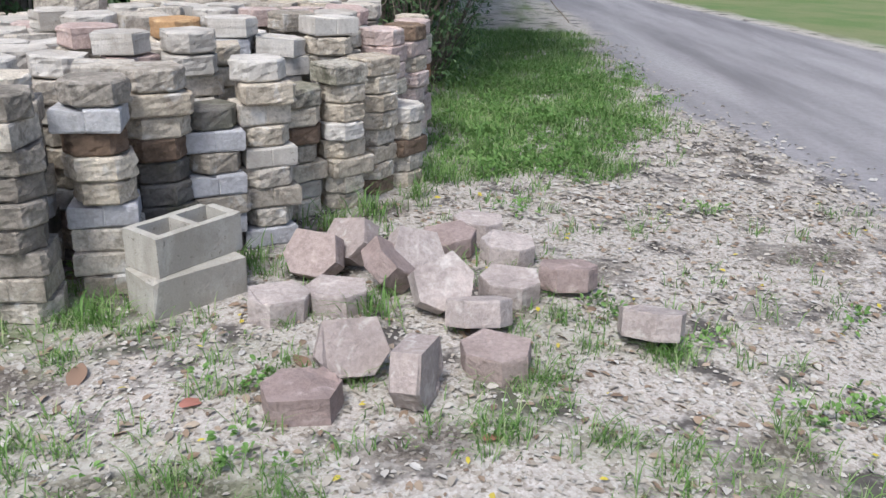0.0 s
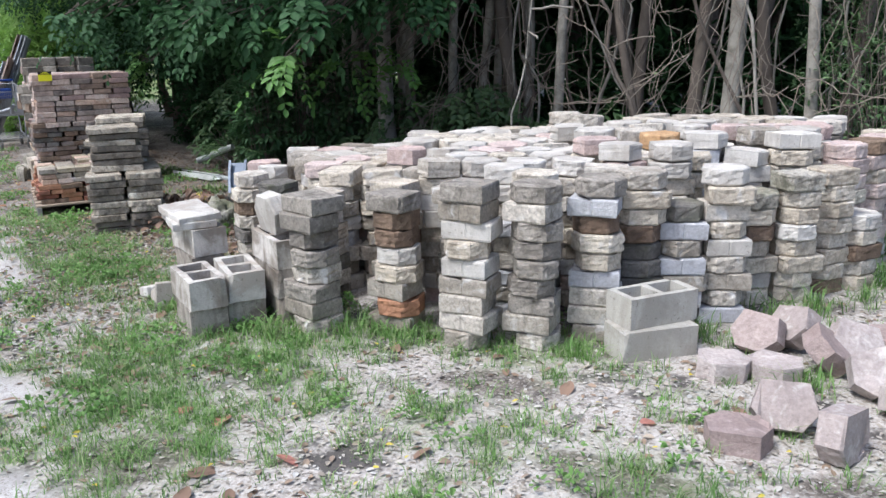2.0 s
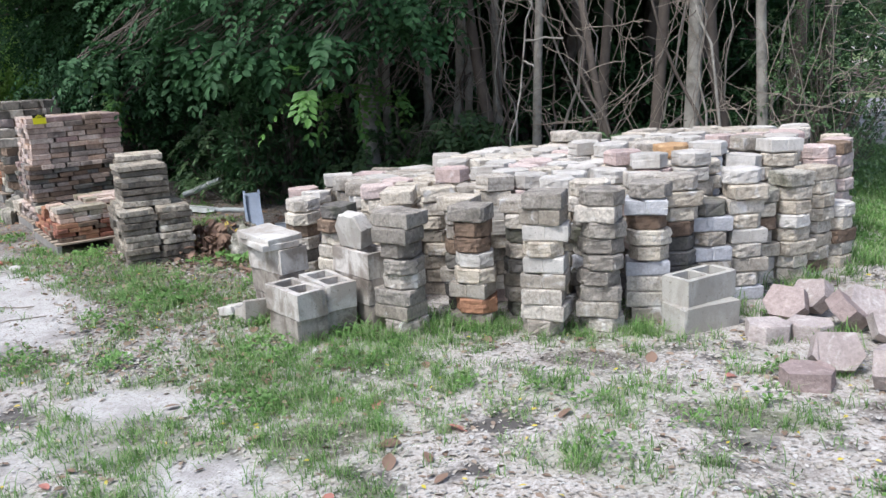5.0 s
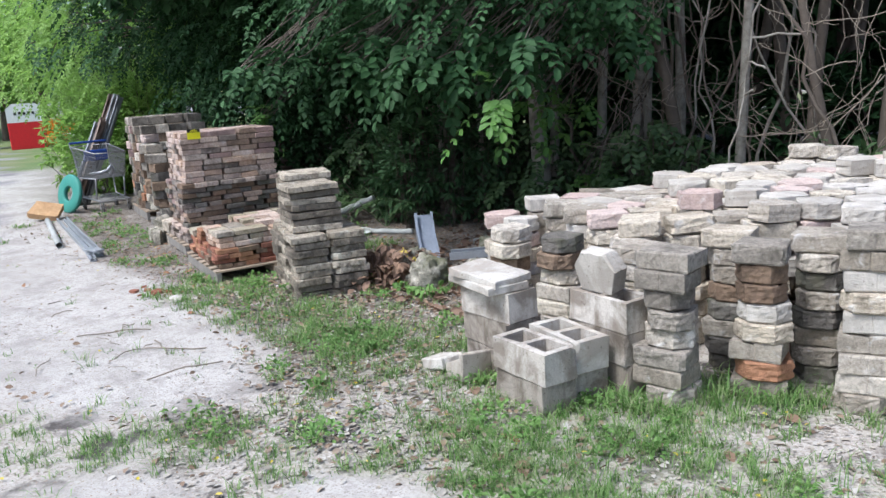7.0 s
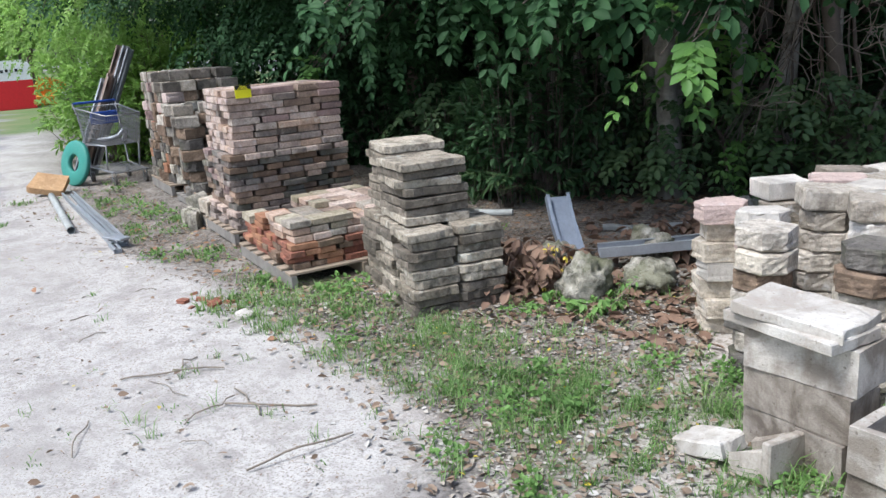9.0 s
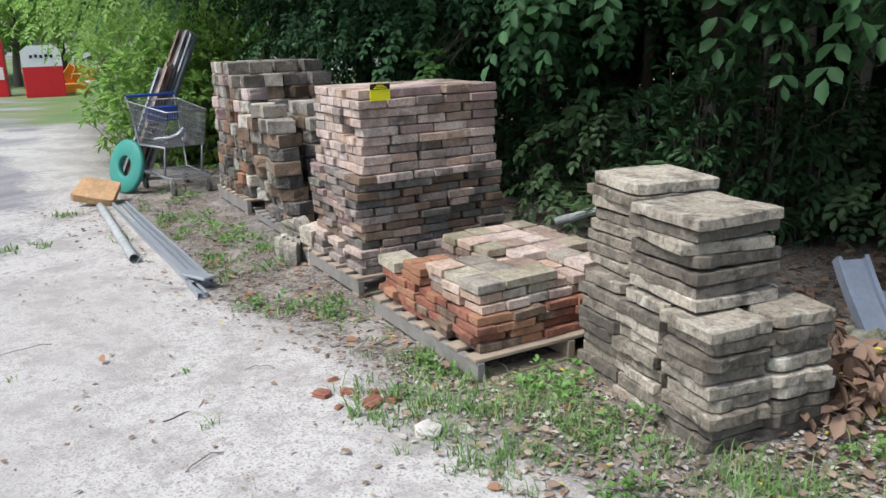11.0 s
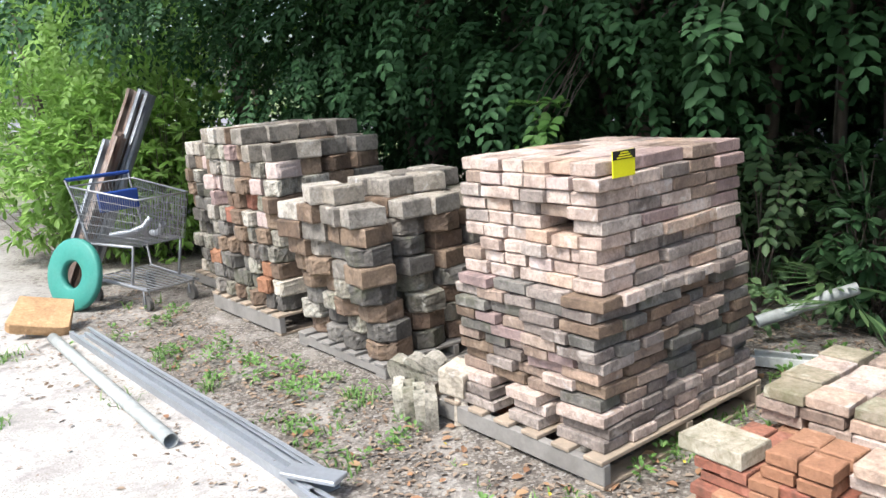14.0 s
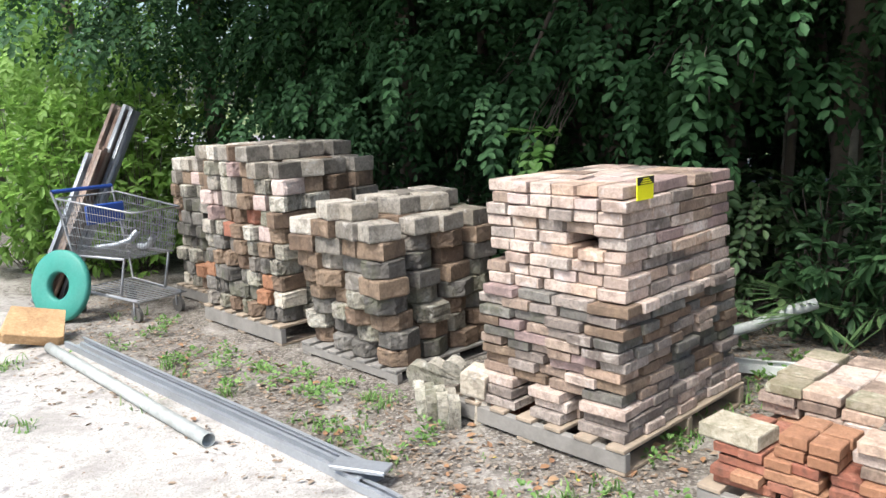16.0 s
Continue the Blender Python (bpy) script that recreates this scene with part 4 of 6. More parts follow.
brick_load("orange_brick_pile", -6.69, 3.31, 0.291, -0.84, -0.62, 0.05, 0.28, [(0.047, 0.115, 0.115, [M_ORANGE])] * 2, "orange rounded clay brick pile on red bricks", "brick stack", 16)
thing("paver", Matrix.Translation((-7.50, 3.92, 0.291)) @ pose(0, 0, 0, 0, 0, -34), "mossy tan concrete paver lying on red bricks", "paver", data=block_mesh("slab", 1, M_TANM, 0.24, 0.16, 0.06))

# flagstones in five columns with two taller columns on them
FT = -37.4
fl = pose(-5.65, 3.13, 0, 0, 0, FT)
fr = np.random.default_rng(21)


def flag_column(x, y, z0, w, d, n, h, label, mat=M_FLAG):
    root = thing("flagstone_stack", fl @ pose(x, y, z0), label, "paver stack", "flagstone stacks")
    for k in range(n):
        part("flagstone", block_mesh("flag", int(fr.integers(0, 7)), mat if fr.uniform() < 0.5 or k == n - 1 else M_FLAGD, w, d, round(h - fr.uniform(0.002, 0.009), 3)), None, root, m=pose(fr.uniform(-0.02, 0.02), fr.uniform(-0.02, 0.02), k * h, fr.normal(0, 0.8), fr.normal(0, 0.8), fr.normal(0, 2.8)))


for i in range(3):
    for j in range(2):
        flag_column(-0.148 - 0.298 * i, 0.142 + 0.284 * j, 0.0, 0.29, 0.275, 9 if (i, j) != (2, 0) else 9, 0.055, "square grey flagstone stack on the ground")
flag_column(-0.36, 0.24, 0.497, 0.40, 0.40, 7, 0.052, "wide grey flagstone stack resting on smaller flagstones")
flag_column(-0.78, 0.30, 0.497, 0.40, 0.40, 8, 0.051, "wide grey flagstone stack resting on smaller flagstones")

# column loads of old wall blocks
STACK_MIX = "ydndydndydoktd"


def column_load(cx, cy, z0, nx, ny, n, w, d, h, label, seed, mixes=STACK_MIX, splay=0.0, x0=0.0, y0=0.03):
    r = np.random.default_rng(seed)
    for i in range(nx):
        for j in range(ny):
            lx, ly = x0 - w * (i + 0.5), y0 + d * (j + 0.5)
            px, py = cx + lx * 0.866 + ly * 0.5, cy - lx * 0.5 + ly * 0.866
            k = n[i % len(n)]
            half = k // 2
            codes = "".join(r.choice(list(mixes), half)) + "".join(r.choice(list("mNkNnpRyNPnyKDDk" if splay == 0 else "NKNdNKDNkn"), k - half))
            codes = codes[:-1] + (str(r.choice(list("GKKG"))) if splay else str(r.choice(list("KGKN"))))
            block_stack(px, py, ROW + r.normal(0, 3), codes, label, "old wall blocks on pallets", "rrr" if splay else "rss", w - 0.022, d - 0.02, h, 2.7 if splay else 2.0, z0, int(r.integers(0, 9999)), (splay * (i / max(1, nx - 1) - 0.4) + r.normal(0, 0.012), (-splay * 0.6 if j == 0 else 0) + r.normal(0, 0.012)))


pallet(-10.28, 5.57, 1.06, 1.0, "weathered timber pallet under old wall blocks", HT=0.14)
column_load(-10.28, 5.57, 0.142, 7, 4, (10, 10, 11, 11, 11, 11, 11), 0.15, 0.22, 0.108, "mossy grey and red wall block stack on a pallet", 31)
pallet(-9.25, 4.98, 0.95, 1.0, "dark weathered low timber pallet under old wall blocks", HT=0.09, mat=M_WOODG)
column_load(-9.25, 4.98, 0.091, 4, 4, (8, 9, 9, 8), 0.235, 0.22, 0.104, "mossy dark wall block stack leaning on a pallet", 32, mixes="ydndydndny", splay=0.19)
pallet(-11.16, 6.36, 0.85, 1.0, "weathered timber pallet under old wall blocks behind the cart", HT=0.12)
column_load(-11.16, 6.36, 0.121, 5, 3, (11, 11, 10, 10, 10), 0.165, 0.22, 0.108, "mossy grey and rosy wall block stack behind the cart", 33)

# fallen edging stones at the tall load's pallet
def edging_stone(x, y, z, rx, ry, rz, L, H0, T, label, scallops=3, mat=M_MOSSY):
    """A cast lawn edging stone with a scalloped top; stands in local xz, T thick."""
    n = 8 * scallops
    top = [(-L / 2 + L * k / n, H0 - 0.055 * (1 - abs(math.sin(math.pi * scallops * k / n)) ** 0.6)) for k in range(n + 1)]
    prof = [(-L / 2, 0.0)] + top + [(L / 2, 0.0)]
    bm = bmesh.new()
    a, b = [bm.verts.new((p, -T / 2, q)) for p, q in prof], [bm.verts.new((p, T / 2, q)) for p, q in prof]
    m = len(prof)
    for k in range(m):
        bm.faces.new((a[k], a[(k + 1) % m], b[(k + 1) % m], b[k]))
    bm.faces.new(a[::-1])
    bm.faces.new(b)
    bmesh.ops.triangulate(bm, faces=[f for f in bm.faces if len(f.verts) > 4])
    return thing("edging_stone", pose(x, y, z, rx, ry, rz), label, "edging stone", "fallen edging stones", data=bm_mesh("edging_stone", bm, mat))


for k in range(4):
    edging_stone(-8.99 + 0.06 * k, 4.63 - 0.03 * k, -0.008, -5 + 2 * k, 0, 110 + 2 * k, 0.20, 0.17, 0.056, "mossy concrete edging stone standing on end beside a pallet", 2)
edging_stone(-8.90, 4.68, 0.155, 12, -14, -20, 0.36, 0.13, 0.07, "mossy scalloped edging stone lying across others", 3)
edging_stone(-8.68, 4.60, 0.0, 4, 0, 106, 0.16, 0.15, 0.06, "pale tan edging stone standing beside a pallet", 2, M_TAN)
thing("wall_block", pose(-8.68, 4.60, 0.145, 4, 6, -14), "tan concrete block lying on an edging stone", "wall block", data=block_mesh("slab", 2, M_TAN, 0.135, 0.15, 0.125))
thing("wall_block", pose(-8.52, 4.80, -0.01, 0, 0, -30), "red clay block on soil beside a pallet", "wall block", data=block_mesh("slab", 3, M_RED, 0.20, 0.20, 0.28))

# yellow card with a black heading on the paver load
card = thing("sale_tag", pose(-7.93, 4.09, 0, 0, 0, ROW) @ pose(-0.064, 0.24, 1.135), "bright yellow card with black heading stuck to pavers", "sign")
part("card", box_bm(0.004, 0.128, 0.098), M_YELLOW, card, m=pose(0, 0, 0.02))
part("heading", box_bm(0.003, 0.128, 0.033), M_INK, card, "black printed heading", pose(0.003, 0, 0.085))
for k in range(3):
    part("text_line", box_bm(0.002, 0.085 - 0.02 * k, 0.005), M_YELLOW, card, "yellow printed line", pose(0.0045, 0, 0.089 + 0.009 * k))


# ---- metal and odds beside the track ----
def channel(name, a, b, width, depth, mat, label, za=0.0, zb=0.0, thick=0.004, roll=0.0):
    """A folded U channel from a to b, open upward."""
    L = math.dist((*a, za), (*b, zb))
    bm = bmesh.new()
    w, d, t, lip = width / 2, depth, thick, 0.022
    outer = [(-w + lip, d), (-w, d), (-w, 0), (w, 0), (w, d), (w - lip, d)]
    inner = [(w - lip, d - t), (w - t, d - t), (w - t, t), (-w + t, t), (-w + t, d - t), (-w + lip, d - t)]
    rings = [[bm.verts.new((x + 0.004 * math.sin(7 * q), q * L, z)) for x, z in outer + inner] for q in np.linspace(0, 1, 9)]
    for e, f in zip(rings, rings[1:]):
        for i in range(12):
            bm.faces.new((e[i], e[(i + 1) % 12], f[(i + 1) % 12], f[i]))
    bm.faces.new(rings[0][::-1])
    bm.faces.new(rings[-1])
    me = bm_mesh(name, bm, mat)
    yaw = math.degrees(math.atan2(b[1] - a[1], b[0] - a[0])) - 90
    pitch = math.degrees(math.asin((zb - za) / L))
    return thing(name, Matrix.Translation((*a, za)) @ pose(0, 0, 0, pitch, roll, yaw), label, "metal channel", data=me)


channel("steel_channel", (-8.97, 3.82), (-11.78, 5.36), 0.14, 0.05, M_GALV, "long galvanised steel channel lying on sand")
channel("steel_channel", (-8.80, 3.66), (-9.14, 3.86), 0.06, 0.035, M_GALV, "short galvanised channel end lying on sand")
def open_pipe(a, b, radius, wall, mat, label):
    """A straight pipe with a wall, open at both ends."""
    a, b = np.array(a, float), np.array(b, float)
    sections = [(a, radius), (b, radius), (b, radius - wall), (a, radius - wall)]
    d = (b - a) / np.linalg.norm(b - a)
    u = np.cross(d, (0, 0, 1.0))
    u /= np.linalg.norm(u)
    w = np.cross(u, d)
    ang = np.linspace(0, 2 * math.pi, 20, endpoint=False)
    v = np.concatenate([p + q * (np.cos(ang)[:, None] * u + np.sin(ang)[:, None] * w) for p, q in sections])
    k = np.arange(20)
    f = np.concatenate([np.stack([r * 20 + k, r * 20 + (k + 1) % 20, (r + 1) % 4 * 20 + (k + 1) % 20, (r + 1) % 4 * 20 + k], -1) for r in range(4)])
    return thing("pipe", Matrix(), label, "pipe", data=mesh_np("pipe", v, f, mat))


open_pipe((-9.88, 4.02, 0.036), (-11.83, 5.18, 0.04), 0.036, 0.004, M_PIPE, "grey plastic pipe with an open end lying on sand")
channel("steel_channel", (-9.05, 3.90), (-11.70, 5.36), 0.06, 0.03, M_GALV, "narrow galvanised steel channel nested in a wider one", 0.006, 0.006)
part("end_plate", box_bm(0.26, 0.10, 0.02, 0.004), M_GALV, thing("steel_bracket", pose(-9.02, 3.83, 0.064, 0, 0, -5), "short galvanised bracket across a steel channel", "bracket"))
rest(thing("paving_stone", pose(0, 0, 0, 24, 12, 35), "ochre broken paving stone propped on a steel channel", "stone", data=block_mesh("straight", 3, M_OCHRE, 0.40, 0.32, 0.085)), -12.12, 5.37)

# teal ring leaning on the cart
bm = bmesh.new()
prof = [(0.11, -0.028), (0.125, -0.034), (0.27, -0.03), (0.285, -0.018), (0.285, 0.018), (0.27, 0.03), (0.125, 0.034), (0.11, 0.028)]
rings = [[bm.verts.new((math.cos(a) * q, h, math.sin(a) * q)) for q, h in prof] for a in np.linspace(0, 2 * math.pi, 40, endpoint=False)]
for a, b in zip(rings, rings[1:] + rings[:1]):
    for i in range(8):
        bm.faces.new((a[i], b[i], b[(i + 1) % 8], a[(i + 1) % 8]))
thing("reel_flange", Matrix.Translation((-12.36, 5.94, 0.28)) @ pose(0, 0, 0, -14, 0, -4), "teal plastic reel flange leaning against a shopping cart", "disc", data=bm_mesh("reel_flange", bm, M_TEAL, True))


def shopping_cart(x, y, turn):
    """Wire basket on a tube frame, nose to local +x."""
    root = thing("shopping_cart", pose(x, y, 0, 0, 0, turn), "old wire shopping cart with blue handle on soil", "shopping cart")
    # basket corners: rear top, nose top, rear bottom, nose bottom
    def corner(fx, fy, fz):
        xx = -0.45 + fx * (0.93 - 0.10 * (1 - fz)) + 0.05 * (1 - fz) * (1 - fx)
        hw = 0.27 - 0.06 * fx - 0.02 * (1 - fz)
        return np.array((xx, (fy * 2 - 1) * hw, 0.50 + 0.05 * (1 - fx) * 0 + fz * (0.44 - 0.08 * fx)))

    for fy, nm in ((0, "side_panel"), (1, "side_panel")):
        lines = [[corner(0, fy, s), corner(1, fy, s)] for s in np.linspace(0, 1, 7)] + [[corner(s, fy, 0), corner(s, fy, 1)] for s in np.linspace(0, 1, 30)]
        part(nm, rods(nm, lines, 0.0027, M_WIRE, 4), None, root)
    for fx, nm in ((0, "rear_gate"), (1, "front_panel")):
        lines = [[corner(fx, 0, s), corner(fx, 1, s)] for s in np.linspace(0, 1, 7)] + [[corner(fx, s, 0), corner(fx, s, 1)] for s in np.linspace(0, 1, 18)]
        part(nm, rods(nm, lines, 0.0027, M_WIRE, 4), None, root)
    lines = [[corner(s, 0, 0), corner(s, 1, 0)] for s in np.linspace(0, 1, 22)] + [[corner(0, s, 0), corner(1, s, 0)] for s in np.linspace(0, 1, 6)]
    part("basket_floor", rods("basket_floor", lines, 0.0027, M_WIRE, 4), None, root)
    rim = [corner(0, 0, 1), corner(1, 0, 1), corner(1, 1, 1), corner(0, 1, 1), corner(0, 0, 1)]
    part("rim", rods("rim", [rim], 0.008, M_WIRE, 6), None, root)
    part("handle", rods("handle", [[(-0.52, -0.27, 0.99), (-0.52, 0.27, 0.99)]], 0.017, M_BLUEP, 8), None, root, "blue plastic handle")
    for s in (-1, 1):
        part("frame_tube", rods("frame_tube", [[(-0.52, s * 0.27, 0.99), (-0.45, s * 0.25, 0.82), (-0.34, s * 0.24, 0.48), (-0.30, s * 0.24, 0.20), (0.42, s * 0.20, 0.17)], [(-0.34, s * 0.24, 0.48), (0.30, s * 0.20, 0.49), (0.20, s * 0.20, 0.18)]], 0.012, M_WIRE, 7), None, root)
    part("lower_rack", rods("lower_rack", [[(-0.38, q, 0.19), (0.46, q * 0.85, 0.17)] for q in np.linspace(-0.25, 0.25, 11)] + [[(-0.38, -0.25, 0.19), (-0.38, 0.25, 0.19)], [(0.46, -0.215, 0.17), (0.46, 0.215, 0.17)]], 0.006, M_WIRE, 5), None, root)
    for px, py in ((-0.34, -0.23), (-0.34, 0.23), (0.38, -0.19), (0.38, 0.19)):
        bm = bmesh.new()
        bmesh.ops.create_cone(bm, cap_ends=True, segments=18, radius1=0.06, radius2=0.06, depth=0.03, matrix=pose(px, py, 0.06, 90))
        wheel = part("wheel", bm, M_RUBBER, root, "grey rubber caster")
        part("fork", rods("fork", [[(px, py - 0.022, 0.06), (px, py - 0.022, 0.16), (px, py + 0.022, 0.16), (px, py + 0.022, 0.06)]], 0.006, M_WIRE, 5), None, wheel)
    bm = bmesh.new()
    add_box(bm, -0.22, 0.0, 0.80, 0.03, 0.34, 0.16, 0.01)
    part("child_seat_flap", bm, M_BLUEP, root, "blue plastic flap")


shopping_cart(-12.0, 6.28, -20)
for k, (dx, dy, rz, n) in enumerate([(-0.1, 0.0, 30, 4), (0.2, 0.05, -40, 3)]):
    w0 = pose(-12.0, 6.28, 0, 0, 0, -20) @ Vector((dx, dy, 0.512))
    thing("pipe_fitting", Matrix.Translation(w0) @ pose(0, 0, 0, 0, 0, rz), "grey bent pipe fitting lying in a shopping cart", "pipe fitting", data=rods("pipe_fitting", [[(-0.16, 0, 0.02), (0.0, 0, 0.03), (0.10, 0.02, 0.06), (0.16, 0.04, 0.13)]], 0.026, M_GALV, 9))

# bundle of long channels leaning in the branches behind the cart
tr = np.random.default_rng(41)
for k in range(7):
    a = np.array((-13.08 + 0.062 * (k % 4 if k > 2 else k), 6.42 + (0.10 if k > 2 else 0.0) + 0.03 * (k % 2), 0.0))
    top = (1.26, 1.32, 1.28, 1.62, 1.67, 1.64, 1.66)[k]
    b = a + np.array((0.37, 0.28, 1.0)) * top
    ang = np.linspace(0.15 * math.pi, 1.85 * math.pi, 9)
    d = (b - a) / np.linalg.norm(b - a)
    s1 = np.cross(d, (0, 0, 1.0))
    s1 /= np.linalg.norm(s1)
    s2 = np.cross(d, s1)
    vs = [p + q * (math.cos(w) * s1 + math.sin(w) * s2) for p in (a, b) for q in (0.05, 0.044) for w in ang]
    f = []
    m9 = 9
    for i in range(8):
        f += [(i, i + 1, 2 * m9 + i + 1, 2 * m9 + i), (m9 + i + 1, m9 + i, 3 * m9 + i, 3 * m9 + i + 1), (i, m9 + i, m9 + i + 1, i + 1), (2 * m9 + i, 2 * m9 + i + 1, 3 * m9 + i + 1, 3 * m9 + i)]
    thing("gutter_length", Matrix(), "old metal gutter length leaning behind a shopping cart", "metal channel", "leaning gutter lengths", data=mesh_np("gutter_length", np.array(vs), np.array(f), M_GALV if k % 3 == 0 else M_RUSTY))

# scrap channels, rocks and pipes between the flagstones and the pile
channel("steel_channel", (-5.12, 4.22), (-5.35, 4.50), 0.16, 0.05, M_STEELB, "bluish steel channel leaning up over a rock", 0.02, 0.43)
channel("steel_channel", (-5.0, 4.34), (-4.12, 4.75), 0.15, 0.06, M_GALV, "pale bluish steel channel lying across rocks", 0.10, 0.15)
channel("steel_channel", (-4.35, 4.25), (-3.95, 4.42), 0.12, 0.05, M_STEELB, "short bluish steel channel lying among rocks", 0.02, 0.05)
sheet = bmesh.new()
bmesh.ops.create_grid(sheet, x_segments=10, y_segments=6, size=0.5, matrix=Matrix.Diagonal((0.34, 0.16, 1, 1)))
for v in sheet.verts:
    v.co.z = 0.03 + 0.02 * math.sin(v.co.x * 19) + 0.015 * math.sin(v.co.y * 34 + v.co.x * 12)
bmesh.ops.solidify(sheet, geom=sheet.faces[:], thickness=0.004)
thing("plastic_sheet", pose(-4.18, 4.52, 0.06, 0, 0, 20), "crumpled bright teal plastic scrap among rocks", "plastic scrap", data=bm_mesh("plastic_sheet", sheet, M_TEALB, True))
channel("gutter_length", (-7.42, 5.55), (-6.64, 5.41), 0.12, 0.05, M_PIPEW, "white gutter length lying in leaf litter behind a pallet", 0.02, 0.03)
for a, b, rad in [((-6.75, 5.5, 0.03), (-6.2, 5.62, 0.03), 0.03), ((-7.4, 5.85, 0.14), (-6.9, 5.95, 0.32), 0.034), ((-5.3, 5.3, 0.03), (-4.7, 5.5, 0.03), 0.028)]:
    thing("pipe", Matrix(), "pale weathered plastic pipe lying in leaf litter", "pipe", "scrap pipes", data=rods("pipe", [bent(a, b, 8, 0.02, tr)], rad, M_PIPE, 10))


def boulder(x, y, s, seed, label="pitted pale limerock boulder in leaf litter"):
    bm = bmesh.new()
    bmesh.ops.create_icosphere(bm, subdivisions=4, radius=1.0)
    o = Vector((seed * 3.7, seed * 1.9, 0))
    for v in bm.verts:
        n = noise.fractal(v.co * 1.1 + o, 1.0, 2.0, 4) * 0.42 - abs(noise.fractal(v.co * 3.2 + o, 1.0, 2.0, 4)) * 0.22 + noise.fractal(v.co * 11 + o, 0.8, 2.0, 3) * 0.05
        v.co = v.co * (1.02 + n)
        v.co += (Vector((round(v.co.x * 2.2), round(v.co.y * 2.2), round(v.co.z * 2.2))) / 2.2 - v.co) * 0.28
        v.co.x *= s[0]
        v.co.y *= s[1]
        v.co.z = v.co.z * s[2] + s[2] * 0.6
    thing("boulder", pose(x, y, 0, 0, 0, seed * 40), label, "rock", "limerock boulders", data=bm_mesh("boulder", bm, M_LIMEROCK, True))


boulder(-4.90, 3.80, (0.17, 0.14, 0.155), 1)
boulder(-5.22, 4.14, (0.17, 0.13, 0.14), 2)
boulder(-4.60, 4.08, (0.19, 0.15, 0.12), 3)
boulder(-4.72, 4.62, (0.15, 0.12, 0.15), 4)
boulder(-4.30, 5.1, (0.2, 0.14, 0.22), 5)


# ---- wood: trunks, crowns and undergrowth ----
wr = np.random.default_rng(99)


def tree(x, y, height, radius, lean, crown_c, crown_r, clusters, seed, label, leaf=M_LEAF, bark=M_BARK, size=0.14, hollow=0.45, low=0.0, limbs=6, per=8, pinnate=False):
    """A tapered leaning trunk, limbs and a crown of leaf clusters; crown_c is relative to the base."""
    r = np.random.default_rng(seed)
    root = thing("tree", pose(x, y, 0), label, "tree", "trees of the wood")
    top = np.array((lean[0], lean[1], height))
    path = bent((0, 0, -0.05), top, 9, 0.12, r)
    rad = radius * np.linspace(1.0, 0.45, 9)
    rad[0] *= 1.35
    part("trunk", mesh_np("trunk", *tube(path, rad, 9), bark, True), None, root)
    cc, cr = np.array(crown_c, float), np.array(crown_r, float)
    pieces = []
    for k in range(limbs):
        s = path[int(r.integers(4, 9))]
        d = r.normal(0, 1, 3)
        d /= np.linalg.norm(d)
        e = cc + d * cr * 0.75
        pieces.append(tube(bent(s, e, 7, 0.10, r), radius * 0.42 * np.linspace(1, 0.2, 7), 6))
    if pieces:
        part("limb_mass", mesh_np("limb_mass", *joined(pieces), bark, True), None, root)
    if clusters:
        d = r.normal(0, 1, (clusters, 3))
        d /= np.linalg.norm(d, axis=1)[:, None]
        q = r.uniform(hollow, 1.0, clusters)[:, None]
        lump = 1 + 0.22 * np.sin(d[:, :1] * 7 + seed) * np.sin(d[:, 1:2] * 6 + 2 * seed) + 0.15 * np.sin(d[:, 2:] * 9)
        c = cc + d * cr * q * lump
        keep = c[:, 2] > low + 0.25 * np.sin(c[:, 0] * 5 + seed)
        if pinnate:
            gap = np.sin(c[:, 0] * 6.1 + seed) * np.sin(c[:, 2] * 6.7 + 1.3 * seed) + 0.7 * np.sin(c[:, 1] * 5.2 + 0.7 * seed) * np.sin(c[:, 2] * 4.1 + c[:, 0] * 3.3)
            keep &= gap > -0.06
        part("crown", mesh_np("crown", *(sprays(c[keep], d[keep], r, 5, size) if pinnate else whorls(c[keep], d[keep], r, per, size, size * 0.48)), leaf), None, root)
    return root


# broad-leaved trees along the pallets, boughs hanging over the loads
BROAD = [
    (-12.7, 9.0, 6.0, 0.10, (0.1, -0.6), (0.0, -1.1, 3.3), (1.5, 1.6, 1.6), 1500, 2.0),
    (-11.7, 9.4, 6.0, 0.13, (0.1, -0.6), (0.2, -0.55, 3.1), (1.7, 1.5, 2.3), 3600, 0.7),
    (-10.2, 8.4, 6.0, 0.12, (0.2, -0.5), (0.2, -0.35, 2.9), (2.2, 1.5, 2.4), 4000, 0.6),
    (-8.3, 7.6, 6.2, 0.13, (0.2, -0.6), (0.2, -0.4, 2.9), (2.2, 1.5, 2.2), 4000, 1.4),
    (-6.6, 7.2, 6.0, 0.12, (0.1, -0.8), (0.1, -0.9, 2.95), (2.0, 1.8, 1.6), 2600, 1.95),
    (-5.1, 6.6, 6.0, 0.10, (-0.55, 0.1), (0.1, -1.1, 3.0), (1.8, 2.0, 1.5), 3000, 1.8),
]
for i, (x, y, h, rad, lean, cc, cr, n, low) in enumerate(BROAD):
    # the last trunk takes the pale bark so that it looks lit by the sky
    tree(x, y, h, rad, lean, cc, cr, n, 200 + i, "broad-leaved evergreen tree with boughs over the pallets", bark=M_BARKP if i == 5 else M_BARK, low=low, size=0.076, pinnate=True)
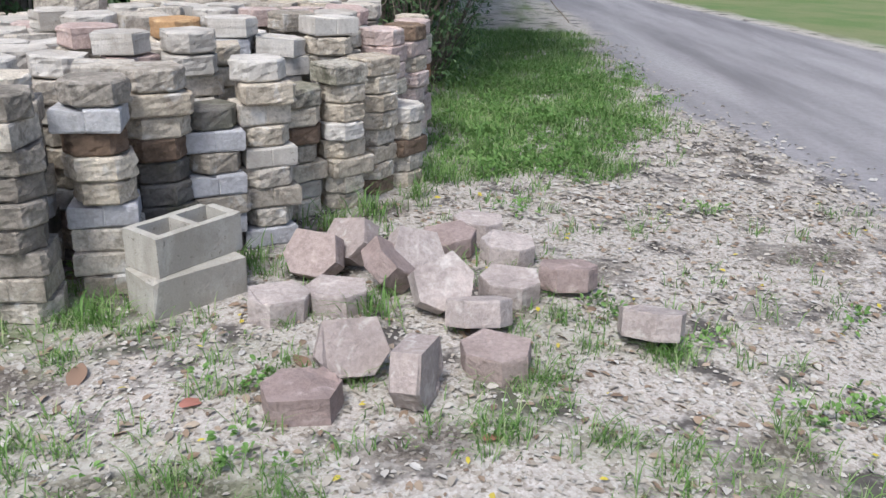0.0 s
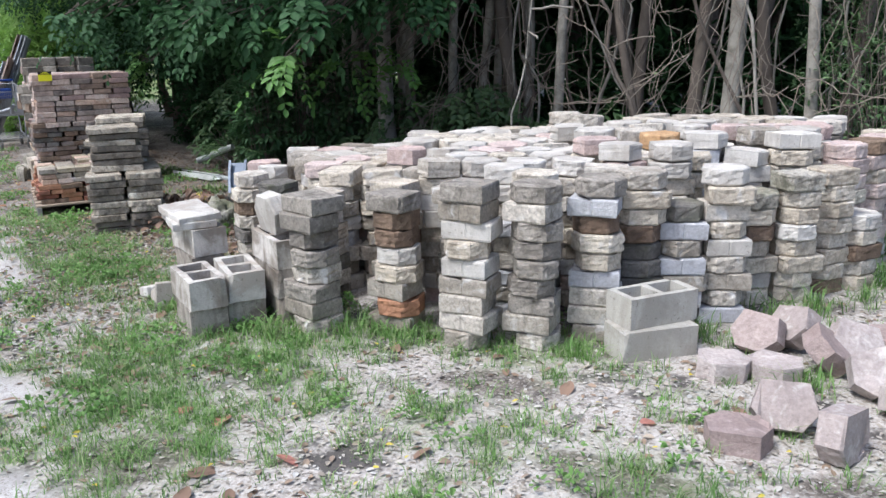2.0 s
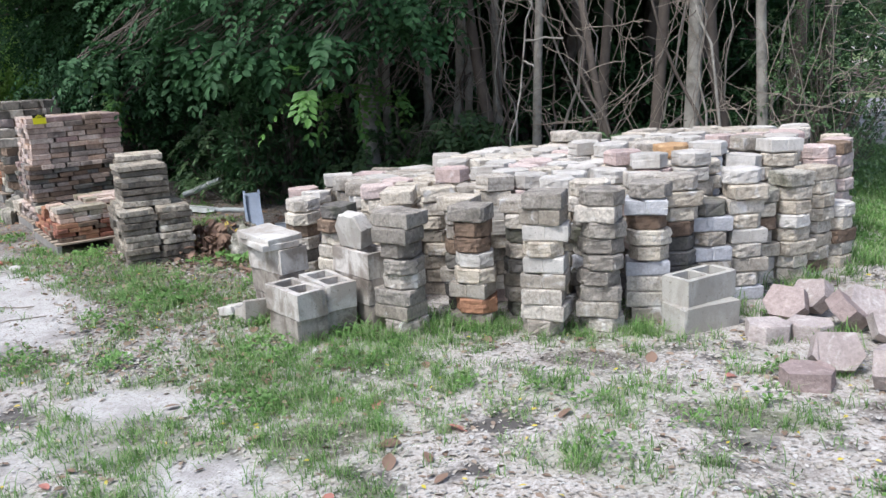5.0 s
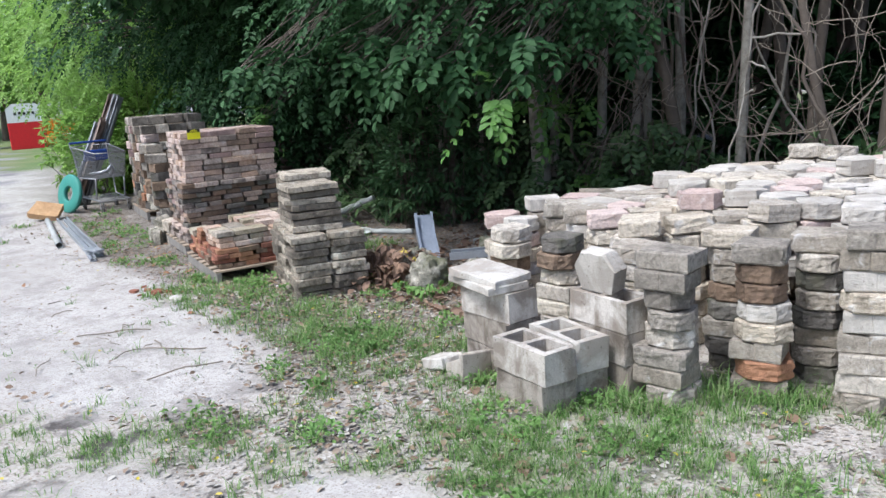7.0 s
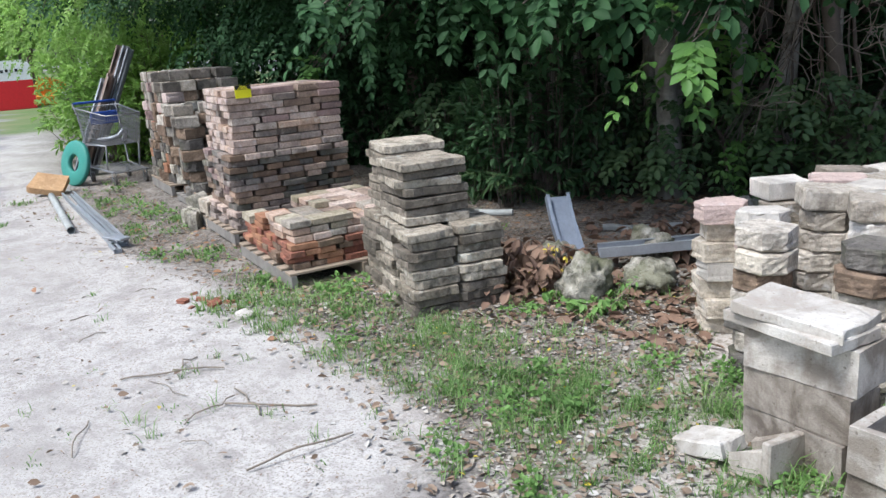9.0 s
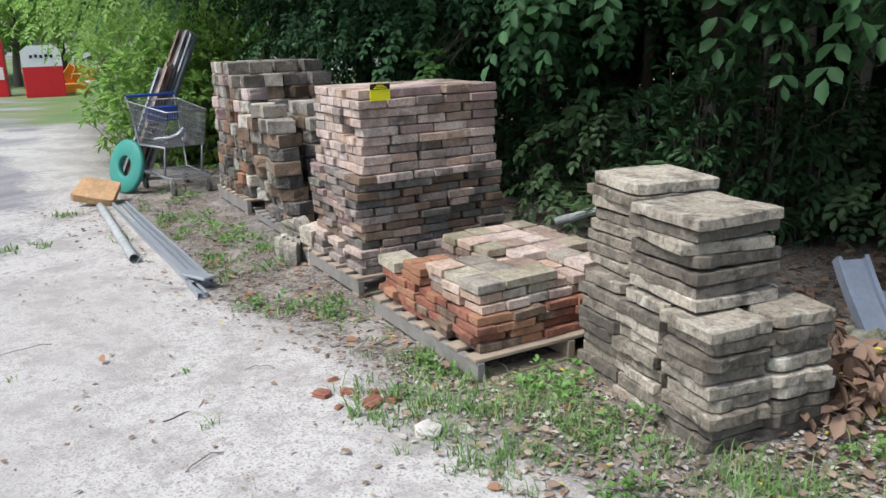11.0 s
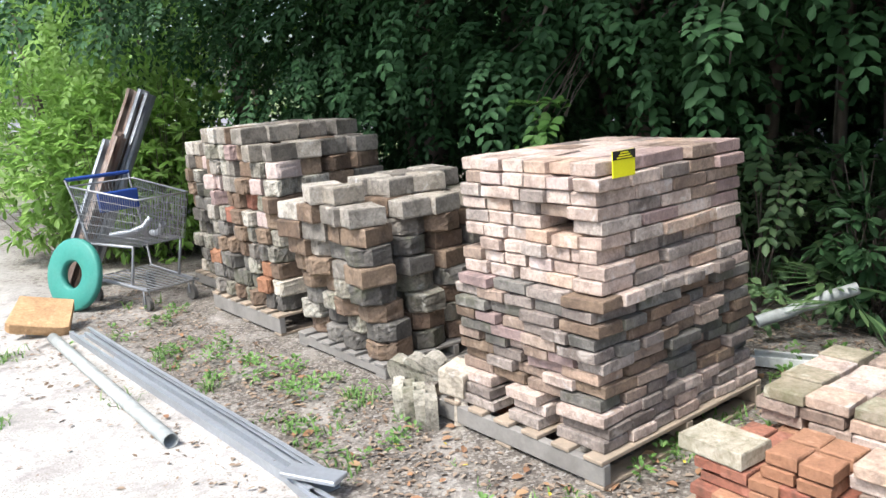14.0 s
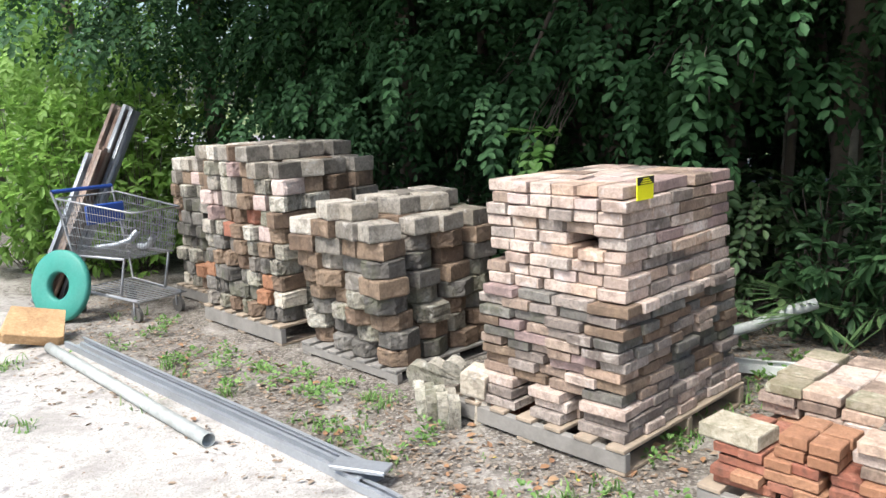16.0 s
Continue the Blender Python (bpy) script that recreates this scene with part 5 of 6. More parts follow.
# closed canopy over the gap between the loads and the pile, unseen, added for shade
for i, (x, y) in enumerate([(-10.8, 9.0), (-9.6, 8.5), (-8.5, 8.0), (-7.4, 7.8), (-7.9, 9.2), (-6.2, 8.8)]):
    tree(x, y, 5.2, 0.06, (wr.uniform(-0.3, 0.3), -0.5), (0, -1.7 if x < -7.9 else -0.5, 3.6), (1.6, 1.8, 0.9), 360, 260 + i, "added evergreen tree whose unseen dense crown shades the wood", size=0.24, low=2.35, limbs=5)
# trees past the cart, where the wood ends; their sunlight is in the leaf colour
for i, (x, y, n, low) in enumerate([(-14.9, 9.6, 1500, 1.25), (-17.6, 10.8, 1300, 1.2), (-13.6, 10.8, 1100, 0.9)]):
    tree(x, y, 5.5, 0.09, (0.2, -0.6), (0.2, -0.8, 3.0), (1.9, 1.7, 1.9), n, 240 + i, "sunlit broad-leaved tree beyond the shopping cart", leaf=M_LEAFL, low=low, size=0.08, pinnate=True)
# deeper trees that close the wood
for i in range(16):
    x = -11.8 + i * 0.70 + wr.uniform(-0.3, 0.3)
    y = 9.6 - 0.16 * (x + 3) + wr.uniform(0.6, 2.4) + max(0, (-6 - x)) * 0.28
    tree(x, y, 7.5, 0.11, (wr.uniform(-0.3, 0.3), 0), (0, 0, 4.2), (1.7, 1.5, 3.0), 650, 300 + i, "tree deep in the shaded wood", size=0.22, low=0.8, limbs=4, per=7)
for i in range(12):
    x = -13.5 + i * 1.08
    tree(x, 14.0 - 0.12 * x + wr.uniform(0, 1.5), 9.0, 0.15, (0, 0), (0, 0, 4.2), (2.4, 2.0, 4.3), 900, 340 + i, "tree deep in the shaded wood", size=0.34, low=0.1, limbs=3, per=7)

# slender bare trunks behind the block pile
BARE = [(-3.13, 6.75, 0.055, 0.05, 1), (-4.35, 7.4, 0.06, 0.35, 1), (-4.0, 7.9, 0.07, 0.2, 1), (-3.75, 7.2, 0.075, -0.5, 0), (-2.6, 7.5, 0.07, 0.1, 0), (-2.2, 6.9, 0.05, -0.1, 0), (-1.85, 7.3, 0.075, 0.15, 0), (-1.45, 6.8, 0.09, 0.05, 1),
        (-1.1, 7.4, 0.07, -0.1, 0), (-0.85, 6.85, 0.06, 0.1, 1), (-0.55, 7.6, 0.08, 0.1, 0), (-2.9, 8.4, 0.08, 0.1, 0), (-1.7, 8.6, 0.09, -0.2, 0), (-0.2, 8.2, 0.08, 0.1, 0), (-3.5, 8.8, 0.09, 0.2, 0), (-4.8, 8.6, 0.09, 0.2, 0), (-0.9, 9.3, 0.09, 0, 0), (-2.3, 9.6, 0.1, 0, 0), (-5.6, 7.6, 0.06, 0.05, 1), (-6.3, 8.0, 0.055, -0.3, 0), (-4.75, 7.35, 0.06, 0.35, 1), (-4.35, 7.7, 0.055, 0.2, 1), (-6.0, 7.9, 0.05, 0.3, 0), (-6.55, 7.2, 0.05, 0.15, 1), (-6.9, 7.6, 0.045, 0.1, 0)]
for i, (x, y, rad, lx, pale) in enumerate(BARE):
    tree(x, y, 6.0, rad, (lx + (0.0 if pale or x > -0.7 else wr.normal(-0.1, 0.5)), 0.1), (0, 0.2, 5.0), (1.3, 1.2, 1.5), 220, 400 + i, "slender tree with a bare trunk behind the block pile", bark=M_BARKP if pale else M_BARK, size=0.18, low=2.9, limbs=3)

# slender stems in the gap behind the red bricks, in pale bark to look lit
for i, (x, y, rad, lx) in enumerate([(-6.55, 7.0, 0.035, -0.1), (-6.15, 7.3, 0.04, -0.3), (-5.75, 7.1, 0.05, -0.15), (-5.55, 7.6, 0.07, 0.1), (-6.9, 7.7, 0.04, 0.2), (-5.25, 7.25, 0.06, 0.05), (-6.35, 8.0, 0.05, -0.2)]):
    tree(x, y, 5.5, rad, (lx, 0.1), (0, 0.2, 4.6), (0.9, 0.9, 1.0), 90, 460 + i, "slender pale trunk in the shaded gap of the wood", bark=M_BARKP, size=0.16, low=3.0, limbs=2)

# vines and dead twigs hanging before the trunks
vr = np.random.default_rng(55)
for i in range(44):
    x = vr.uniform(-4.8, 0.1)
    y = 6.3 + vr.uniform(-0.15, 0.6)
    path = bent((x + vr.uniform(-1.3, 1.3), y, vr.uniform(0.3, 0.9)), (x, y + vr.uniform(-0.2, 0.2), vr.uniform(2.0, 3.2)), 22, vr.uniform(0.05, 0.22), vr)
    thing("vine", Matrix(), "dry bare vine hanging among slender trunks", "vine", "hanging vines", data=rods("vine", [path], vr.uniform(0.002, 0.0052), M_TWIG, 5))
for i in range(16):
    x, z = vr.uniform(-4.6, 0.1), vr.uniform(0.7, 2.0)
    a = np.array((x, 6.0 + vr.uniform(0, 0.5), z))
    b = a + np.array((vr.uniform(-1.0, 1.0), vr.uniform(-0.4, 0.2), vr.uniform(-0.2, 0.5)))
    main = bent(a, b, 12, 0.07, vr)
    paths = [bent(main[int(q)], main[int(q)] + vr.normal(0, 0.16, 3), 5, 0.03, vr) for q in vr.integers(2, 12, 7)]
    ob = thing("dead_branch", Matrix(), "dry leafless branch reaching over the block pile", "branch", "dead branches", data=rods("dead_branch", [main], 0.0042, M_TWIG, 5))
    part("twig_mass", rods("twig_mass", paths, 0.0026, M_TWIG, 4), None, ob)
for i in range(30):
    x, y, rad = vr.uniform(-4.7, 0.0), 6.5 + vr.uniform(0, 1.7), vr.uniform(0.008, 0.026)
    stem = bent((x, y, -0.02), (x + vr.normal(0, 0.8), y + vr.uniform(-0.4, 0.3), vr.uniform(2.4, 3.4)), 12, 0.2, vr)
    ob = thing("sapling_stem", Matrix(), "thin bare leaning stem in the thicket behind the pile", "sapling", "thicket stems", data=mesh_np("sapling_stem", *tube(stem, rad * np.linspace(1, 0.55, 12), 6), M_BARKP if i % 2 else M_BARK, True))
    part("twig_mass", rods("twig_mass", [bent(stem[q], stem[q] + vr.normal(0, 1, 3) * np.array((0.26, 0.16, 0.16)) + np.array((0, 0, 0.1)), 6, 0.05, vr) for q in vr.integers(3, 12, 6)], rad * 0.22 + 0.001, M_TWIG, 4), None, ob)
path = bent((-2.95, 5.35, 0.75), (-2.7, 5.5, 2.6), 14, 0.10, vr)
thing("sapling_stem", Matrix(), "thin pale bare sapling rising behind the block pile", "sapling", data=rods("sapling_stem", [path] + [bent(path[k], path[k] + vr.normal(0, 0.2, 3) + np.array((0, 0, 0.15)), 5, 0.03, vr) for k in (4, 6, 7, 9, 10, 11)], 0.009, M_BARKP, 5))


def shrub(x, y, r3, n, leaf, size, seed, label, z=0.45, per=7):
    r = np.random.default_rng(seed)
    root = thing("shrub", pose(x, y, 0), label, "shrub", "undergrowth shrubs")
    d = r.normal(0, 1, (n, 3))
    d /= np.linalg.norm(d, axis=1)[:, None]
    c = d * np.array(r3) * r.uniform(0.25, 1, (n, 1)) ** 0.6 + np.array((0, 0, z))
    c[:, 2] = np.abs(c[:, 2]) + 0.03
    part("stem_mass", rods("stem_mass", [bent((r.normal(0, 0.05), r.normal(0, 0.05), -0.02), c[k], 6, 0.05, r) for k in range(0, min(n, 30))], 0.004, M_BARK, 4), None, root)
    part("foliage", mesh_np("foliage", *whorls(c, d, r, per, size, size * 0.36), leaf), None, root)


for i, (x, y) in enumerate([(-4.2, 6.9), (-3.6, 6.6), (-5.6, 7.5), (-2.3, 6.3), (-6.5, 7.3), (-7.4, 7.0), (-4.9, 7.5)]):
    shrub(x, y, (0.5, 0.4, 0.45), 110, M_LEAFB, 0.11, 500 + i, "broad-leaved shrub at the wood's edge", 0.4)
for i, (x, y, n) in enumerate([(-7.4, 6.6, 60), (-5.4, 6.8, 70), (-5.0, 6.9, 60), (-4.0, 6.7, 60)]):
    r = np.random.default_rng(610 + i)
    root = thing("shrub", pose(x, y, 0), "mid-green pinnate shrub at the wood's edge", "shrub", "undergrowth shrubs")
    d = r.normal(0, 1, (n, 3))
    d /= np.linalg.norm(d, axis=1)[:, None]
    c = np.abs(d * np.array((0, 0, 0.95))) + d * np.array((0.5, 0.4, 0.0)) + np.array((0, 0, 0.12))
    part("stem_mass", rods("stem_mass", [bent((0, 0, -0.02), q, 6, 0.05, r) for q in c[::3]], 0.005, M_BARK, 4), None, root)
    part("foliage", mesh_np("foliage", *sprays(c, d * np.array((1, 1, 0.3)), r, 5, 0.085, 0.24), M_LEAFB), None, root)
for i in range(14):
    x = -12 + i * 0.83
    shrub(x, 8.6 - 0.33 * (x + 6) if x < -6 else 8.6, (0.8, 0.6, 0.9), 170, M_LEAF, 0.17, 520 + i, "dark shrub in the shaded wood", 0.7)
for i, (x, y) in enumerate([(-7.9, 7.2), (-8.7, 7.5), (-9.6, 7.9)]):
    shrub(x, y, (0.6, 0.45, 0.8), 170, M_LEAF, 0.12, 535 + i, "dark shrub behind the loaded pallets", 0.6)
# tall young shrubs in the open gap behind the red bricks
for i, (x, y, h) in enumerate([(-6.40, 5.95, 0.75), (-6.05, 6.2, 0.95), (-6.75, 6.25, 0.6), (-5.75, 6.5, 0.8)]):
    shrub(x, y, (0.36, 0.32, h), 120, M_LEAFS, 0.10, 590 + i, "tall young broad-leaved shrub behind the red bricks", h * 0.95, 8)
# fan palm seedlings in the litter
for i, (x, y, s) in enumerate([(-6.75, 5.95, 0.42), (-6.2, 6.15, 0.34), (-7.1, 6.35, 0.38)]):
    r = np.random.default_rng(680 + i)
    root = thing("palmetto", pose(x, y, 0), "small dark green fan palm in leaf litter", "palm", "fan palms")
    for k in range(5):
        az, el = k * 1.26 + r.uniform(-0.3, 0.3), r.uniform(0.7, 1.2)
        tip = np.array((math.cos(az) * math.cos(el), math.sin(az) * math.cos(el), math.sin(el))) * s
        stalk = part("stalk", rods("stalk", [bent((0, 0, -0.01), tip, 5, 0.02, r)], 0.005, M_LEAFB, 4), None, root)
        fan = np.linspace(-1.2, 1.2, 13)
        out, side = np.array((math.cos(az), math.sin(az), 0.15)), np.array((-math.sin(az), math.cos(az), 0.0))
        ax = np.stack([out * math.cos(q) + side * math.sin(q) + np.array((0, 0, -0.25 * q * q)) for q in fan])
        c = tip + ax * s * 0.28
        part("frond", mesh_np("frond", *leaves(c, ax, np.tile((0.0, 0.0, 1.0), (13, 1)), np.full(13, s * 0.6), np.full(13, s * 0.055), 0.16), M_LEAFB), None, root)
for i, (x, y) in enumerate([(-0.35, 9.3), (-0.45, 10.4), (-0.9, 9.0), (-0.3, 11.6)]):
    shrub(x, y, (0.5, 0.6, 1.5), 300, M_LEAF, 0.10, 548 + i, "tall dark shrub closing the wood's end", 1.4)
# thicket beyond the cart, lit by its brighter leaf colour
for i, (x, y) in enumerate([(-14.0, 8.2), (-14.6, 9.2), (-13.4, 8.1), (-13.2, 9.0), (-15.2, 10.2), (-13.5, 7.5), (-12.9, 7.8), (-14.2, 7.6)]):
    shrub(x, y, (0.75, 0.7, 1.0), 260, M_LEAFL, 0.12, 540 + i, "leafy shrub in sunlit leaf colour beyond the shopping cart", 0.9)
# small-leaved bush at the pile's far corner by the road
for i, (x, y) in enumerate([(-0.25, 7.0), (0.0, 7.7), (-0.15, 8.5), (-0.5, 7.5), (0.05, 9.4)]):
    shrub(x, y, (0.62, 0.6, 1.15), 300, M_LEAFB, 0.055, 560 + i, "small-leaved twiggy bush beside the dirt road", 1.0, 6)
# loose twigs with small leaves that reach over the bank
for i in range(9):
    a = np.array((-0.1 + vr.uniform(-0.2, 0.3), 7.0 + vr.uniform(-0.3, 1.5), vr.uniform(0.8, 2.1)))
    b = a + np.array((vr.uniform(0.5, 1.1), vr.uniform(-0.6, 0.2), vr.uniform(-0.45, 0.15)))
    main = bent(a, b, 12, 0.06, vr)
    ob = thing("leafy_twig", Matrix(), "thin twig with small leaves arching over the grass bank", "branch", "arching twigs", data=rods("leafy_twig", [main], 0.0035, M_TWIG, 5))
    c = main[vr.integers(4, 12, 16)] + vr.normal(0, 0.05, (16, 3))
    part("foliage", mesh_np("foliage", *whorls(c, vr.normal(0, 0.5, (16, 3)), vr, 6, 0.05, 0.024), M_LEAFB), None, ob)
# bright young leaves on a low bough
for i, (p, n, leaf, size) in enumerate([((-4.42, 4.25, 1.42), 7, M_LEAFN, 0.12), ((-4.62, 5.2, 1.32), 8, M_LEAFN, 0.12), ((-4.5, 6.3, 0.55), 9, M_LEAFN, 0.10), ((-6.66, 3.87, 1.78), 9, M_LEAF, 0.10), ((-6.4, 4.0, 1.82), 9, M_LEAF, 0.10), ((-5.0, 4.4, 1.75), 26, M_LEAF, 0.14), ((-5.6, 4.4, 1.85), 26, M_LEAF, 0.14), ((-4.4, 4.5, 1.8), 26, M_LEAF, 0.14), ((-3.9, 5.3, 2.0), 26, M_LEAF, 0.13), ((-4.6, 5.9, 1.3), 14, M_LEAFN, 0.10), ((-7.6, 6.2, 1.7), 26, M_LEAF, 0.13), ((-8.7, 6.9, 1.8), 26, M_LEAF, 0.13), ((-8.6, 6.2, 1.3), 10, M_LEAFN, 0.11)]):
    r = np.random.default_rng(580 + i)
    c = np.array(p) + r.normal(0, 1, (n, 3)) * np.array((0.22, 0.18, 0.10)) * (1 if n > 10 else 0.35)
    root = thing("leafy_bough", Matrix(), "leafy bough end hanging from the wood's edge", "branch", "leafy boughs")
    part("twig_mass", rods("twig_mass", [bent(np.array(p) + np.array((0.3, 1.3, 0.9)), q, 8, 0.08, r) for q in c], 0.005, M_BARK, 4), None, root)
    part("foliage", mesh_np("foliage", *sprays(c, r.normal(0, 0.5, (n, 3)), r, 5, size * 0.75, 0.28), leaf), None, root)

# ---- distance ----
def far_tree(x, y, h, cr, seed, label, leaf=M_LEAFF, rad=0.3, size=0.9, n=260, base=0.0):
    r = np.random.default_rng(seed)
    root = thing("tree", pose(x, y, float(lift(np.array(x), np.array(y)))), label, "tree", "far trees")
    part("trunk", mesh_np("trunk", *tube(bent((0, 0, -0.1), (0, 0, h * 0.7), 6, 0.15, r), rad * np.linspace(1.1, 0.5, 6), 8), M_BARK, True), None, root)
    d = r.normal(0, 1, (n, 3))
    d /= np.linalg.norm(d, axis=1)[:, None]
    c = d * np.array((cr, cr, h * 0.36)) * r.uniform(0.4, 1, (n, 1)) + np.array((0, 0, h * 0.66 + base))
    part("crown", mesh_np("crown", *whorls(c, d, r, 7, size, size * 0.5), leaf), None, root)


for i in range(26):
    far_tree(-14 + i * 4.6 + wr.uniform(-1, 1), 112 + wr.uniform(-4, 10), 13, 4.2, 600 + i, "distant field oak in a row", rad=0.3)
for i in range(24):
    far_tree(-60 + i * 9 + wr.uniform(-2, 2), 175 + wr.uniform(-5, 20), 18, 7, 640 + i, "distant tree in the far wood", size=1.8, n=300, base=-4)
far_tree(11.4, 31.2, 12, 4.5, 690, "large oak by the dirt road", M_LEAF, 0.6, 0.5, 500, 2.0)
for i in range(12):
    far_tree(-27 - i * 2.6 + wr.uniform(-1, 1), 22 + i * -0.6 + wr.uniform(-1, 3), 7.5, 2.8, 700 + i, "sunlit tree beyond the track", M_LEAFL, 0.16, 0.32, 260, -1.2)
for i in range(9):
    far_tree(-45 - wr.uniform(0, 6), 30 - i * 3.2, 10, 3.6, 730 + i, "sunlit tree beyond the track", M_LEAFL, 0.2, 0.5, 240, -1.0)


def heap(x, y, w, d, h, seed):
    n = 64
    gx, gy = np.meshgrid(np.linspace(-1, 1, n), np.linspace(-1, 1, n))
    q = np.sqrt(gx ** 2 + gy ** 2)
    z = h * np.clip(1.08 - q ** 2.0, 0, 1) * (0.85 + 0.34 * wave(gx, gy, 3.0, seed)) + 0.16 * h * wave(gx, gy, 9.0, seed) * np.clip(1.1 - q, 0, 1) + (0.09 * h * wave(gx, gy, 23.0, seed + 2) + 0.07 * h * wave(gx, gy, 47.0, seed + 5)) * np.clip(1.1 - q, 0, 1) - 0.08
    v = np.stack([gx * w, gy * d, z], -1).reshape(-1, 3)
    i = (np.arange(n - 1)[:, None] * n + np.arange(n - 1)[None]).ravel()
    thing("dirt_heap", pose(x, y, 0), "heap of dark brown dirt on grass", "dirt heap", "dirt heaps", data=mesh_np("dirt_heap", v, np.stack([i, i + 1, i + 1 + n, i + n], -1), M_DIRT, True))


for i, (x, y, w, h) in enumerate([(-2.6, 27.0, 2.6, 0.9), (-0.8, 27.5, 2.6, 1.05), (0.7, 29.0, 2.5, 1.1), (2.2, 29.3, 2.6, 0.95), (4.1, 29.0, 2.7, 0.95), (4.4, 31.2, 2.2, 1.35), (6.5, 31.0, 2.3, 1.1), (8.8, 31.6, 2.6, 1.15)]):
    heap(x, y, w, 1.8, h * 0.85, i + 1.0)


def donation_bin(x, y, turn, w, d, h, white):
    root = thing("donation_bin", pose(x, y, 0, 0, 0, turn), "red collection bin with white upper part on grass" if white else "red collection bin with white notices on grass", "collection bin")
    part("body", box_bm(w, d, h * (0.58 if white else 1.0), 0.02), M_REDP, root)
    if white:
        bm = bmesh.new()
        pts = [(-w / 2, 0.0), (w / 2, 0.0), (w / 2, 0.30 * h), (w * 0.3, 0.40 * h), (-w * 0.3, 0.40 * h), (-w / 2, 0.30 * h)]
        a, b = [bm.verts.new((p, -d / 2, q + h * 0.58)) for p, q in pts], [bm.verts.new((p, d / 2, q + h * 0.58)) for p, q in pts]
        bm.faces.new(a)
        bm.faces.new(b[::-1])
        for i in range(6):
            bm.faces.new((a[i], b[i], b[(i + 1) % 6], a[(i + 1) % 6]))
        part("hood", bm, M_WHITEP, root, "white hood")
        for k in range(5):
            part("lettering", box_bm(0.09, 0.01, 0.10), M_INK, root, "dark lettering", pose(-0.30 + 0.15 * k, -d / 2 - 0.006, h * 0.74 + 0.02 * (k % 2)))
    else:
        part("chute", box_bm(w * 0.8, 0.06, h * 0.16, 0.01), M_INK, root, "dark chute opening", pose(0, -d / 2 - 0.02, h * 0.72))
        for k in range(2):
            part("notice", box_bm(w * 0.42, 0.01, h * 0.22), M_WHITEP, root, "white notice", pose((k - 0.5) * w * 0.5, -d / 2 - 0.006, h * (0.42 - 0.12 * k)))


donation_bin(-30.6, 17.0, 56, 1.2, 1.1, 1.7, True)
donation_bin(-33.1, 16.3, 56, 1.6, 1.2, 1.9, False)
mach = thing("machine", pose(-31.0, 18.4, 0, 0, 0, 50) @ Matrix.Scale(0.8, 4), "orange machine with raised plates parked beyond the red bins", "machine")
part("body", box_bm(1.1, 0.8, 0.45, 0.05), M_ORANGEP, mach)
for k in range(2):
    part("plate", box_bm(0.9, 0.12, 0.75, 0.02), M_ORANGEP, mach, "tilted orange plate", pose(-0.25 + 0.5 * k, -0.1 * k, 0.43, 8, 38 - 14 * k, 10))
part("bracket", box_bm(0.5, 0.5, 0.22, 0.03), M_WHITEP, mach, "white bracket", pose(0.62, -0.1, 0.3))

# ---- ground cover ----
gr = np.random.default_rng(77)


def scatter(n, x0, x1, y0, y1, weight):
    p = gr.uniform((x0, y0), (x1, y1), (n, 2))
    return p[gr.uniform(0, 1, n) < weight(p[:, 0], p[:, 1])]


def free(p):
    """Leaves out points under the pile, the loads and the flagstones."""
    x, y = p[:, 0], p[:, 1]
    ok = np.ones(len(p), bool)
    lx, ly = (x + 6.69) * 0.866 - (y - 3.31) * 0.5, (x + 6.69) * 0.5 + (y - 3.31) * 0.866
    ok &= ~((lx < 0.02) & (lx > -6.5) & (ly > 0.0) & (ly < 1.1) & (np.abs((lx + 1.29) + 0.1) > 0.12))
    fx, fy = (x + 5.65) * 0.794 - (y - 3.13) * 0.607, (x + 5.65) * 0.607 + (y - 3.13) * 0.794
    ok &= ~((fx < 0.0) & (fx > -0.9) & (fy > 0.0) & (fy < 0.57))
    rx, ry = (x + 8.97) * -0.877 + (y - 3.82) * 0.481, (x + 8.97) * 0.481 + (y - 3.82) * 0.877
    ok &= ~((rx > -0.2) & (rx < 3.3) & (np.abs(ry) < 0.13))
    return p[ok & ~np.array([inside(a, b, OUTLINE) for a, b in p], bool)]


